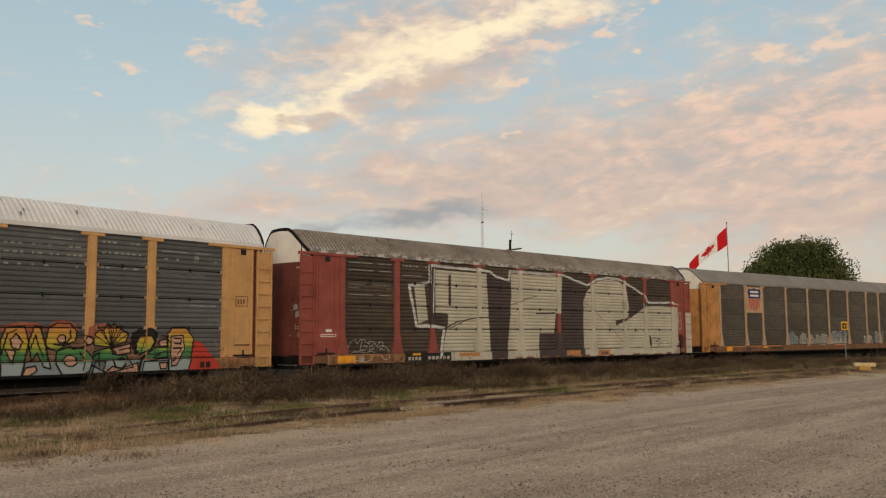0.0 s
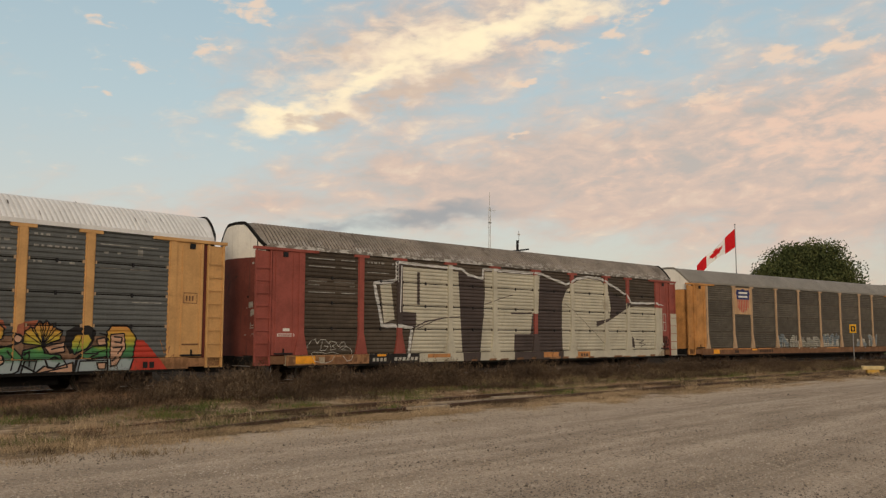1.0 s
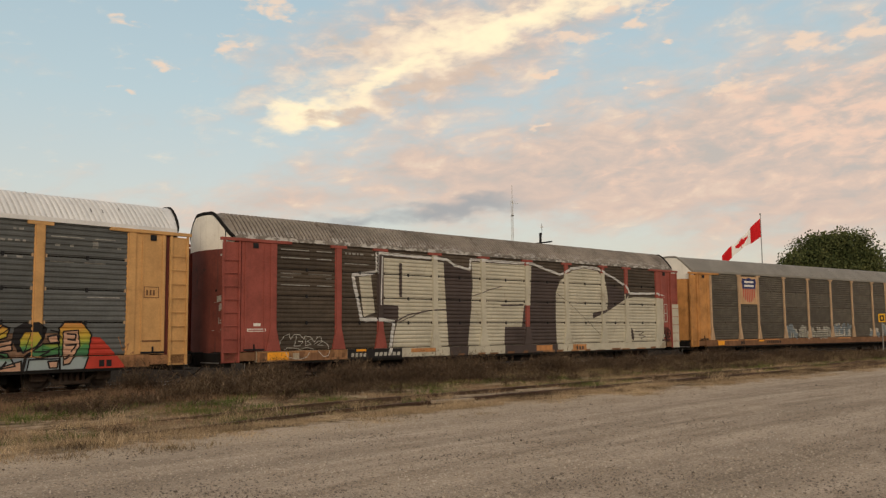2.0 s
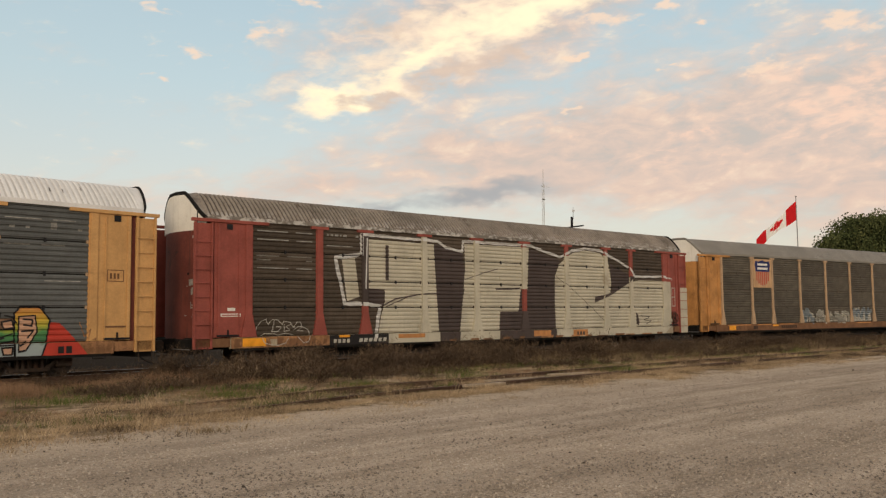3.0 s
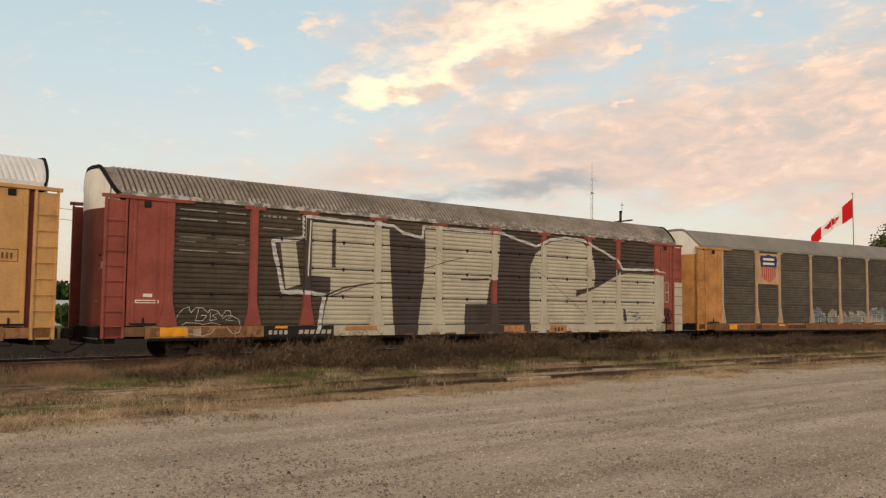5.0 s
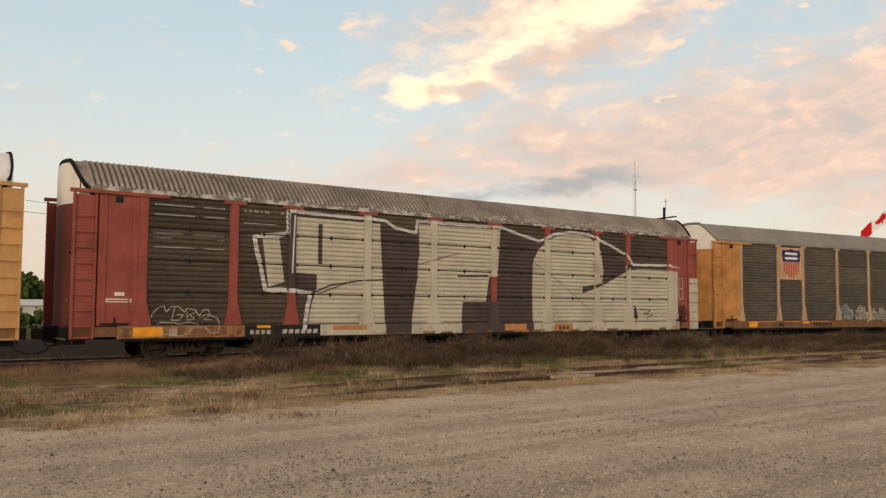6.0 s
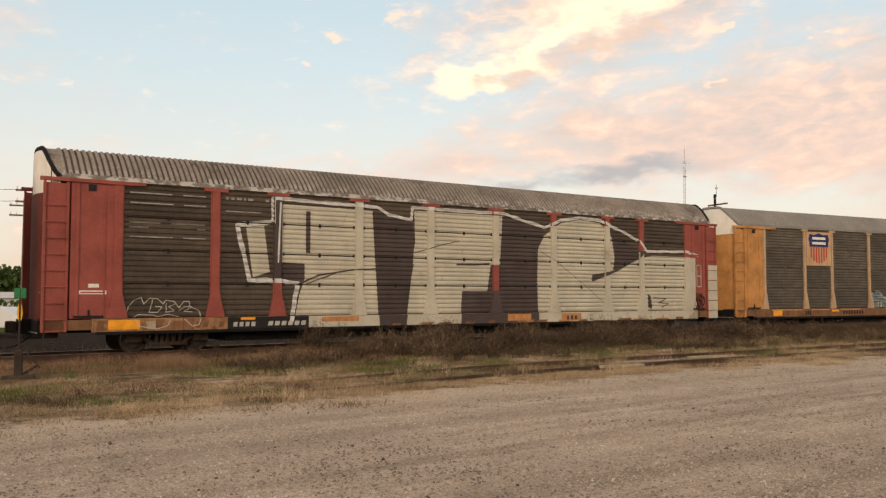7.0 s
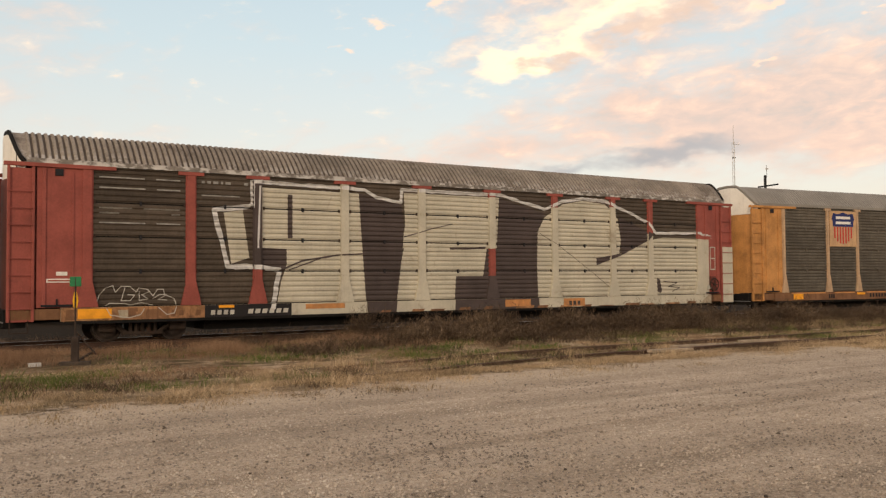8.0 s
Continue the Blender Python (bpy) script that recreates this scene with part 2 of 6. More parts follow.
M["sill_tan"] = material("tan_sill", (0.33, 0.17, 0.08), 0.7, 0, 0.45, 3.5, (0.12, 0.055, 0.032), 0.9, 0.7)
M["sill_brown"] = material("brown_sill", (0.20, 0.10, 0.05), 0.7, 0, 0.3, 2.5, (0.09, 0.05, 0.03), 0.7, 0.5)
M["cream"] = material("cream_spray_paint", (0.51, 0.475, 0.375), 0.7, 0, 0.14, 1.2, (0.26, 0.205, 0.14), 0.55, 0.16)
M["plum"] = material("plum_spray_paint", (0.076, 0.058, 0.053), 0.7, 0, 0.2, 1.2, (0.05, 0.04, 0.036), 0.4, 0.3)
M["white_line"] = material("white_spray_line", (0.64, 0.63, 0.60), 0.7, 0, 0.15, 5.0, (0.4, 0.38, 0.34), 0.5, 0.2)
M["faint"] = material("worn_stencil", (0.31, 0.30, 0.27), 0.8, 0, 0.35, 6.0, (0.12, 0.11, 0.10), 0.8, 0.5)
M["white_mark"] = material("white_marking", (0.75, 0.72, 0.66), 0.7, 0, 0.12, 8.0)
M["ink"] = material("black_spray_paint", (0.02, 0.018, 0.018), 0.7, 0, 0.2)
M["orange"] = material("orange_sill_paint", (0.52, 0.235, 0.085), 0.6, 0, 0.25, 4.0, (0.30, 0.20, 0.12), 0.8, 0.5)
M["amber"] = material("amber_reflector", (0.85, 0.36, 0.03), 0.4, 0, 0.15, 4.0)
M["scarlet"] = material("red_spray_paint", (0.50, 0.055, 0.035), 0.65, 0, 0.15, 2.0)
M["skin_tone"] = material("peach_spray_paint", (0.55, 0.33, 0.22), 0.65, 0, 0.2, 3.0)
M["coral"] = material("hazy_coral_spray_paint", (0.36, 0.115, 0.065), 0.7, 0, 0.3, 4.0, (0.10, 0.085, 0.075), 0.7)
M["clay"] = material("brown_spray_paint", (0.23, 0.135, 0.085), 0.7, 0, 0.35, 4.0, (0.07, 0.055, 0.045), 0.6)
M["slate"] = material("pale_blue_spray_paint", (0.24, 0.28, 0.30), 0.7, 0, 0.15, 2.0)
M["chalk"] = material("pale_spray_paint", (0.46, 0.44, 0.38), 0.7, 0, 0.2, 3.0)
M["emblem"] = material("faded_peach_panel", (0.54, 0.345, 0.19), 0.7, 0, 0.2, 2.0, (0.30, 0.19, 0.11), 0.5, 0.4)
M["navy"] = material("navy_paint", (0.02, 0.03, 0.12), 0.6, 0, 0.15)
M["rail"] = material("rusty_rail", (0.085, 0.05, 0.035), 0.7, 0.3, 0.3, 3.0, RUST, 0.5)
M["rail_top"] = material("worn_railhead", (0.32, 0.29, 0.26), 0.35, 0.85, 0.2, 3.0)
M["tie"] = material("old_timber_tie", (0.085, 0.065, 0.050), 0.9, 0, 0.4, 4.0, (0.17, 0.14, 0.11), 0.5, 0.0, 0.5, 30, 0.3)
M["weathered_wood"] = material("grey_timber", (0.36, 0.29, 0.21), 0.9, 0, 0.3, 3.0, (0.10, 0.08, 0.06), 0.5, 0.4, 0.4, 30)
M["pole_wood"] = material("dark_weathered_pole", (0.17, 0.14, 0.115), 0.9, 0, 0.3, 2.0, (0.07, 0.055, 0.045), 0.5, 0.4, 0.4, 30)
M["steel"] = material("grey_steel", (0.30, 0.30, 0.30), 0.5, 0.6, 0.2, 3.0)
M["dark_steel"] = material("dark_steel", (0.022, 0.022, 0.024), 0.6, 0.3, 0.3, 3.0)
M["green"] = material("green_target_paint", (0.015, 0.16, 0.06), 0.5, 0, 0.15, 5.0)
M["sign_yellow"] = material("yellow_sign_paint", (0.75, 0.40, 0.02), 0.5, 0, 0.15, 5.0)
M["block_yellow"] = material("yellow_painted_concrete", (0.60, 0.36, 0.07), 0.8, 0, 0.25, 3.0, (0.35, 0.30, 0.22), 0.5, 0.3, 0.4, 20)
M["cap_worn"] = material("worn_yellow_concrete", (0.62, 0.48, 0.24), 0.8, 0, 0.25, 3.0, (0.5, 0.43, 0.32), 0.6, 0.3, 0.4, 20)
M["tan_post"] = material("faded_tan_paint", (0.47, 0.325, 0.205), 0.7, 0, 0.2, 2.0, (0.18, 0.11, 0.06), 0.5, 0.4)
M["flag_red"] = material("red_flag_cloth", (0.62, 0.012, 0.018), 0.8, 0, 0.1, 2.0)
M["flag_white"] = material("white_flag_cloth", (0.88, 0.86, 0.83), 0.8, 0, 0.06, 2.0)
M["bark"] = material("bark", (0.07, 0.05, 0.035), 0.95, 0, 0.35, 4.0, (0.03, 0.025, 0.02), 0.5, 0.0, 0.6, 20)
M["leaf"] = island_material("leaves", [(0.0, (0.036, 0.050, 0.018)), (0.5, (0.078, 0.095, 0.036)), (1.0, (0.16, 0.165, 0.065))])
M["far_leaf"] = island_material("far_leaves", [(0.0, (0.025, 0.045, 0.012)), (0.5, (0.05, 0.085, 0.022)), (1.0, (0.10, 0.13, 0.04))])
M["straw"] = island_material("dry_grass", [(0.0, (0.15, 0.105, 0.06)), (0.4, (0.34, 0.25, 0.155)), (0.75, (0.52, 0.38, 0.225)), (1.0, (0.76, 0.62, 0.43))])
M["rusty_grass"] = island_material("reddish_grass", [(0.0, (0.12, 0.064, 0.036)), (0.5, (0.25, 0.15, 0.088)), (1.0, (0.42, 0.28, 0.17))])
M["fade"] = island_material("faded_grass", [(0.0, (0.09, 0.062, 0.034)), (0.5, (0.22, 0.16, 0.088)), (1.0, (0.42, 0.31, 0.18))])
M["grass"] = island_material("green_grass", [(0.0, (0.045, 0.060, 0.015)), (0.5, (0.11, 0.135, 0.036)), (1.0, (0.27, 0.25, 0.085))])
M["fresh"] = island_material("fresh_weeds", [(0.0, (0.035, 0.055, 0.014)), (0.5, (0.085, 0.115, 0.03)), (1.0, (0.19, 0.21, 0.065))])
M["weed"] = island_material("withered_weeds", [(0.0, (0.030, 0.020, 0.013)), (0.5, (0.090, 0.062, 0.040)), (0.85, (0.19, 0.13, 0.08)), (1.0, (0.38, 0.28, 0.18))])
M["stone"] = island_material("gravel_stones", [(0.0, (0.12, 0.10, 0.082)), (0.3, (0.22, 0.185, 0.15)), (0.5, (0.35, 0.295, 0.235)), (0.75, (0.46, 0.39, 0.31)), (1.0, (0.64, 0.57, 0.48))])
M["clod"] = island_material("dark_clods", [(0.0, (0.04, 0.032, 0.025)), (0.6, (0.11, 0.088, 0.068)), (1.0, (0.30, 0.25, 0.19))])
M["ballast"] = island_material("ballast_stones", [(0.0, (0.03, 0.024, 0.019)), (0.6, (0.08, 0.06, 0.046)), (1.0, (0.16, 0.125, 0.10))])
M["shed"] = material("pale_sheet_wall", (0.50, 0.49, 0.46), 0.6, 0, 0.1, 0.6, (0.3, 0.28, 0.25), 0.3, 0.3)
M["car_white"] = material("white_car_paint", (0.72, 0.72, 0.70), 0.25, 0, 0.04, 1.0)
M["glass"] = material("dark_car_glass", (0.02, 0.025, 0.03), 0.08, 0, 0.1, 1.0, spec=0.6)
M["rubber"] = material("tyre_rubber", (0.02, 0.02, 0.02), 0.85, 0, 0.2)
M["tail_lamp"] = material("red_lamp_lens", (0.45, 0.01, 0.01), 0.2, 0, 0.1)


def rainbow_paint():
    """Sprayed letters fading from yellow through green to pale blue."""
    m = bpy.data.materials.new("fading_spray_paint")
    m.use_nodes = True
    N = Nodes(m.node_tree)
    co = N.n.new("ShaderNodeTexCoord").outputs["Object"]
    x, y, z = N.split(co)
    n = N.noise(co, 2.5, 4, 0.6)
    h = N.math("ADD", z, N.math("MULTIPLY", N.math("SUBTRACT", n, 0.5), 0.35))
    f = N.math("DIVIDE", N.math("SUBTRACT", h, 0.55), 1.5, clamp=True)
    col = N.ramp(f, [(0.0, (0.33, 0.40, 0.42)), (0.22, (0.34, 0.42, 0.42)), (0.30, (0.02, 0.16, 0.06)), (0.45, (0.05, 0.26, 0.06)), (0.53, (0.36, 0.40, 0.03)),
                     (0.66, (0.62, 0.42, 0.03)), (0.84, (0.62, 0.30, 0.04)), (1.0, (0.55, 0.14, 0.05))])
    b = N.n["Principled BSDF"]
    N.put(b, "Base Color", N.mix(N.math("MULTIPLY", N.noise(co, 18, 4, 0.7), 0.3), col, (0.2, 0.17, 0.13)))
    N.put(b, "Roughness", 0.6)
    return m


M["rainbow"] = rainbow_paint()


def add_flakes(m, z0, z1, colour, rust):
    """Peeling pale paint near the eaves and a few rust blooms."""
    N = Nodes(m.node_tree)
    b = N.n["Principled BSDF"]
    old = b.inputs["Base Color"].links[0].from_socket
    co = N.n.new("ShaderNodeTexCoord").outputs["Object"]
    x, y, z = N.split(co)
    n = N.noise(N.join(x, N.math("MULTIPLY", y, 2.0), N.math("MULTIPLY", z, 2.0)), 2.6, 6, 0.7)
    low = N.step(z, z1, z0)
    col = N.mix(N.math("MULTIPLY", N.math("MULTIPLY", low, N.step(n, 0.48, 0.58)), 0.85), old, colour)
    r = N.step(N.noise(N.join(N.math("MULTIPLY", x, 1.3), y, N.math("MULTIPLY", z, 0.5)), 0.9, 5, 0.6), 0.60, 0.70)
    col = N.mix(N.math("MULTIPLY", r, 0.7), col, rust)
    N.put(b, "Base Color", col)


add_flakes(M["grey_roof"], 4.72, 5.25, (0.48, 0.46, 0.43), (0.07, 0.045, 0.032))
add_flakes(M["lip_grey"], 4.60, 5.30, (0.66, 0.64, 0.60), (0.09, 0.05, 0.035))


def ground_material():
    m = bpy.data.materials.new("lot_and_verge")
    m.use_nodes = True
    N = Nodes(m.node_tree)
    b = N.n["Principled BSDF"]
    co = N.n.new("ShaderNodeTexCoord").outputs["Object"]
    x, y, z = N.split(co)
    flat = N.join(x, N.math("SUBTRACT", y, CY), 0.0)
    d = N.math("SUBTRACT", RAD, N.vec("LENGTH", flat))      # metres from the track centre towards the camera
    n_mid, n_fine, n_grit = N.noise(co, 1.1, 6, 0.65), N.noise(co, 7, 7, 0.75), N.noise(co, 24, 4, 0.7)
    n_peb = N.noise(co, 11, 3, 0.6)
    # wheel ruts run along the track
    along = N.math("MULTIPLY", N.math("ARCTAN2", x, N.math("SUBTRACT", y, CY)), RAD)
    ruts = N.noise(N.join(N.math("MULTIPLY", along, 0.05), N.math("MULTIPLY", d, 1.25), 0.0), 1.0, 5, 0.65, 0.3)
    f = N.math("ADD", N.math("ADD", N.math("MULTIPLY", ruts, 0.5), N.math("MULTIPLY", n_fine, 0.28)), N.math("MULTIPLY", n_mid, 0.22))
    grav = N.ramp(f, [(0.34, (0.18, 0.142, 0.103)), (0.45, (0.36, 0.288, 0.214)), (0.54, (0.49, 0.398, 0.304)), (0.66, (0.65, 0.545, 0.43))])
    grav = N.mix(N.math("MULTIPLY", N.step(n_grit, 0.54, 0.64), 0.52), grav, (0.70, 0.61, 0.50))
    grav = N.mix(N.math("MULTIPLY", N.step(n_grit, 0.46, 0.35), 0.65), grav, (0.10, 0.083, 0.065))
    grav = N.mix(N.math("MULTIPLY", N.step(n_peb, 0.42, 0.30), 0.25), grav, (0.20, 0.17, 0.135))
    grav = N.mix(N.math("MULTIPLY", N.step(n_peb, 0.58, 0.70), 0.25), grav, (0.66, 0.56, 0.44))
    drift = N.noise(N.join(N.math("MULTIPLY", along, 0.13), N.math("MULTIPLY", d, 1.15), 5.0), 1.0, 6, 0.7)
    patch = N.step(drift, 0.48, 0.62)
    grav = N.mix(N.math("MULTIPLY", N.math("MULTIPLY", patch, N.step(n_fine, 0.35, 0.6)), 0.55), grav, (0.235, 0.195, 0.15))
    grav = N.mix(N.math("MULTIPLY", N.step(d, 16.2, 14.0), 0.45), grav, (0.60, 0.49, 0.36))
    soil = N.ramp(N.math("ADD", N.math("MULTIPLY", n_mid, 0.6), N.math("MULTIPLY", n_fine, 0.4)),
                  [(0.38, (0.055, 0.042, 0.026)), (0.46, (0.17, 0.125, 0.078)), (0.54, (0.35, 0.265, 0.172)), (0.62, (0.60, 0.475, 0.34))])
    # dark ballast, its colour lowered further to hold the shade under the train
    shaded_bed = N.ramp(n_fine, [(0.3, (0.016, 0.012, 0.009)), (0.7, (0.065, 0.046, 0.034))])
    litter = N.ramp(N.math("ADD", N.math("MULTIPLY", n_mid, 0.5), N.math("MULTIPLY", n_fine, 0.5)), [(0.35, (0.055, 0.042, 0.024)), (0.5, (0.13, 0.094, 0.055)), (0.66, (0.26, 0.19, 0.12))])
    soil = N.mix(N.step(N.math("ADD", d, N.math("MULTIPLY", n_mid, 4.0)), 11.5, 7.5), soil, litter)
    moss = N.math("MULTIPLY", N.step(N.noise(co, 0.9, 5, 0.65), 0.50, 0.60), N.step(n_fine, 0.40, 0.56))
    soil = N.mix(N.math("MULTIPLY", moss, 0.4), soil, (0.095, 0.085, 0.032))
    # soil beyond the rails, near-black: train shade is put into the colour
    shaded_ground = N.ramp(n_fine, [(0.3, (0.014, 0.011, 0.008)), (0.7, (0.044, 0.033, 0.023))])
    edge = N.math("ADD", d, N.math("MULTIPLY", N.math("SUBTRACT", N.noise(co, 0.7, 7, 0.75), 0.5), 4.6))
    col = N.mix(N.step(edge, 13.55, 14.0), soil, grav)
    col = N.mix(N.step(N.math("ABSOLUTE", N.math("ADD", d, N.math("MULTIPLY", n_mid, 0.5))), 3.0, 2.2), col, shaded_bed)
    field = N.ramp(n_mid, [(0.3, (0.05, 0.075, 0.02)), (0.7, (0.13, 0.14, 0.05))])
    col = N.mix(N.step(d, -28.0, -34.0), N.mix(N.step(d, -2.0, -3.0), col, shaded_ground), field)
    N.put(b, "Base Color", col)
    N.put(b, "Roughness", 1.0)
    N.put(b, "Specular IOR Level", 0.03)
    bn = N.n.new("ShaderNodeBump")
    N.put(bn, "Strength", 1.0)
    N.put(bn, "Distance", 0.045)
    N.put(bn, "Height", N.math("ADD", N.math("MULTIPLY", n_fine, 0.6), N.math("MULTIPLY", n_grit, 0.5)))
    N.l.new(bn.outputs[0], b.inputs["Normal"])
    return m


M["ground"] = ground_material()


# ============ mesh helpers ============
def mesh_of(name, verts, faces, mat, smooth=False):
    me = bpy.data.meshes.new(name)
    me.from_pydata(verts, [], faces)
    me.update()
    me.materials.append(M[mat])
    if smooth:
        me.shade_smooth()
    return me


def piece(name, me, parent=None, label="", m=None):
    ob = new(name, me)
    if parent is not None:
        ob.parent = parent
    if m is not None:
        ob.matrix_basis = m
    if label:
        tagged(ob, label)
    return ob


def bm_box(bm, x0, x1, y0, y1, z0, z1, bevel=0.0):
    r = bmesh.ops.create_cube(bm, size=1.0)
    for v in r["verts"]:
        v.co = Vector(((x0 + x1) / 2 + v.co.x * (x1 - x0), (y0 + y1) / 2 + v.co.y * (y1 - y0), (z0 + z1) / 2 + v.co.z * (z1 - z0)))
    if bevel:
        bmesh.ops.bevel(bm, geom=list({e for v in r["verts"] for e in v.link_edges}), offset=bevel, segments=2, affect="EDGES", profile=0.6)


def bm_tube(bm, a, b, r0, r1=None, sides=8):
    a, b = Vector(a), Vector(b)
    r1 = r0 if r1 is None else r1
    w = b - a
    q = Vector((0, 0, 1)).rotation_difference(w.normalized()).to_matrix().to_4x4()
    bmesh.ops.create_cone(bm, cap_ends=True, segments=sides, radius1=r0, radius2=r1, depth=w.length, matrix=Matrix.Translation((a + b) / 2) @ q)


def part(name, bm, mat, parent=None, label="", m=None, smooth=False):
    me = bpy.data.meshes.new(name)
    bm.to_mesh(me)
    bm.free()
    me.materials.append(M[mat])
    if smooth:
        me.shade_smooth()
    return piece(name, me, parent, label, m)


def boxes(name, mat, parent, *dims, bevel=0.0, label="", m=None):
    bm = bmesh.new()
    for d in dims:
        bm_box(bm, *d, bevel=bevel)
    return part(name, bm, mat, parent, label, m)


def thing(name, label, category, group="", m=None, kind=""):
    ob = new(name)
    if m is not None:
        ob.matrix_basis = m
    return tagged(ob, label, category, group, kind)


# ============ autorack railcar ============
HALF = 13.6
ROOF_END = 13.14
POSTS = [-11.67, -8.93, -6.98, -4.17, -1.40, 1.40, 4.17, 6.98, 8.93, 11.67]
SILL = (0.60, 0.96)
ROWS = [(0.99, 1.897), (1.933, 2.822), (2.858, 3.737), (3.773, 4.66)]
Y_PANEL, Y_POST, Y_SILL = -1.425, -1.50, -1.50
DEPTH = 0.030


def wave(z0, z1, n=6):
    """Corrugation of one row: list of (z, outward)."""
    out, h = [(z0, 0.0)], (z1 - z0) / n
    for k in range(n):
        a = z0 + k * h
        out += [(a + 0.12 * h, 0.0), (a + 0.30 * h, DEPTH), (a + 0.72 * h, DEPTH), (a + 0.90 * h, 0.0)]
    return out + [(z1, 0.0)]


def clip(poly, axis, lim, keep_above):
    out = []
    for k in range(len(poly)):
        p, q = poly[k - 1], poly[k]
        ip, iq = ((p[axis] >= lim) == keep_above), ((q[axis] >= lim) == keep_above)
        if ip != iq and p[axis] != q[axis]:
            f = (lim - p[axis]) / (q[axis] - p[axis])
            out.append((p[0] + (q[0] - p[0]) * f, p[1] + (q[1] - p[1]) * f))
        if iq:
            out.append(q)
    return out


def coat(name, polys, mat, car, label="", lift=0.006, waves=6, posts=True, sill=True):
    """Paint sprayed over the corrugated panels, the posts and the sill: follows their relief."""
    zs = []
    for z0, z1 in ROWS:
        w = wave(z0, z1, waves)
        zs += [(w[k][0], w[k + 1][0], Y_PANEL - w[k][1], Y_PANEL - w[k + 1][1]) for k in range(len(w) - 1)]
    xs, last = [], -HALF
    for p in POSTS:
        xs += [(last, p - 0.13, False), (p - 0.13, p + 0.13, True)]
        last = p + 0.13
    xs.append((last, HALF, False))
    verts, faces = [], []

    def add(poly, y_of):
        if len(poly) < 3:
            return
        k = len(verts)
        verts.extend((x, y_of(z) - lift, z) for x, z in poly)
        faces.append(tuple(range(k, k + len(poly))))

    for poly in polys:
        if sill:
            q = clip(clip(poly, 1, SILL[0] + 0.003, True), 1, SILL[1] - 0.003, False)
            if len(q) > 2:
                add(q, lambda z: Y_SILL)
        for x0, x1, is_post in xs:
            c = clip(clip(poly, 0, x0, True), 0, x1, False) if len(poly) > 2 else []
            if len(c) < 3:
                continue
            if is_post:
                if posts:
                    c = clip(clip(c, 1, 0.99, True), 1, 4.60, False)
                    add(c, lambda z: Y_POST)
                continue
            for z0, z1, ya, yb in zs:
                q = clip(clip(c, 1, z0, True), 1, z1, False)
                if len(q) > 2:
                    add(q, lambda z: ya + (yb - ya) * (z - z0) / max(1e-6, z1 - z0))
    if name in ("sill_patch", "graffiti_red") and len(polys) > 1 and len(polys) < 12:
        for poly in polys:
            coat(name, [poly], mat, car, label, lift, waves, posts, sill)
        return None
    me = mesh_of(name, verts, faces, mat)
    bm = bmesh.new()
    bm.from_mesh(me)
    for f in bm.faces:
        f.normal_update()
        if f.normal.y > 0:
            f.normal_flip()
    bm.to_mesh(me)
    bm.free()
    ob = piece(name, me, car, label)
    if name in ("worn_stencil", "number_marks", "graffiti_outline", "graffiti_scrawl", "graffiti_scribble", "tag"):
        tagged(ob, kind="stuff")
    return ob


def stroke(pts, w):
    """A hand-sprayed line as short quads of uneven width."""
    out, rng = [], random.Random(len(pts) * 7 + int(abs(pts[0][0]) * 100))
    path = [pts[0]]
    for (x0, z0), (x1, z1) in zip(pts, pts[1:]):
        n = max(1, int(math.hypot(x1 - x0, z1 - z0) / 0.22))
        for k in range(1, n + 1):
            f, j = k / n, (0.0 if k == n else w * 0.12)
            path.append((x0 + (x1 - x0) * f + rng.uniform(-j, j), z0 + (z1 - z0) * f + rng.uniform(-j, j)))
    for (x0, z0), (x1, z1) in zip(path, path[1:]):
        n = max(1e-6, math.hypot(x1 - x0, z1 - z0))
        ux, uz = (x1 - x0) / n, (z1 - z0) / n
        v = w * rng.uniform(0.82, 1.14)
        ex, ez = ux * v * 0.3, uz * v * 0.3
        px, pz = -uz * v / 2, ux * v / 2
        out.append([(x0 - ex + px, z0 - ez + pz), (x0 - ex - px, z0 - ez - pz), (x1 + ex - px, z1 + ez - pz), (x1 + ex + px, z1 + ez + pz)])
    return out


def disc(x, z, r, n=14, squash=1.0):
    return [(x + r * math.cos(2 * math.pi * k / n), z + r * squash * math.sin(2 * math.pi * k / n)) for k in range(n)]


def rect(x0, x1, z0, z1, slant=0.0):
    return [(x0, z0), (x1, z0), (x1 + slant, z1), (x0 + slant, z1)]


def roof_z(a):
    """Height of the roof at a share a of its half-width: nearly flat to the shoulder, then sloping to the eave."""
    return 5.62 - 0.07 * a - 0.84 * max(0.0, (a - 0.34) / 0.66) ** 1.3


def roof_profile(n=12):
    """Half-section from the eave (y=-1.5) to the ridge and over to the far eave."""
    pts = []
    for k in range(2 * n + 1):
        u = -1 + k / n
        pts.append((1.47 * u, roof_z(abs(u))))
    return pts


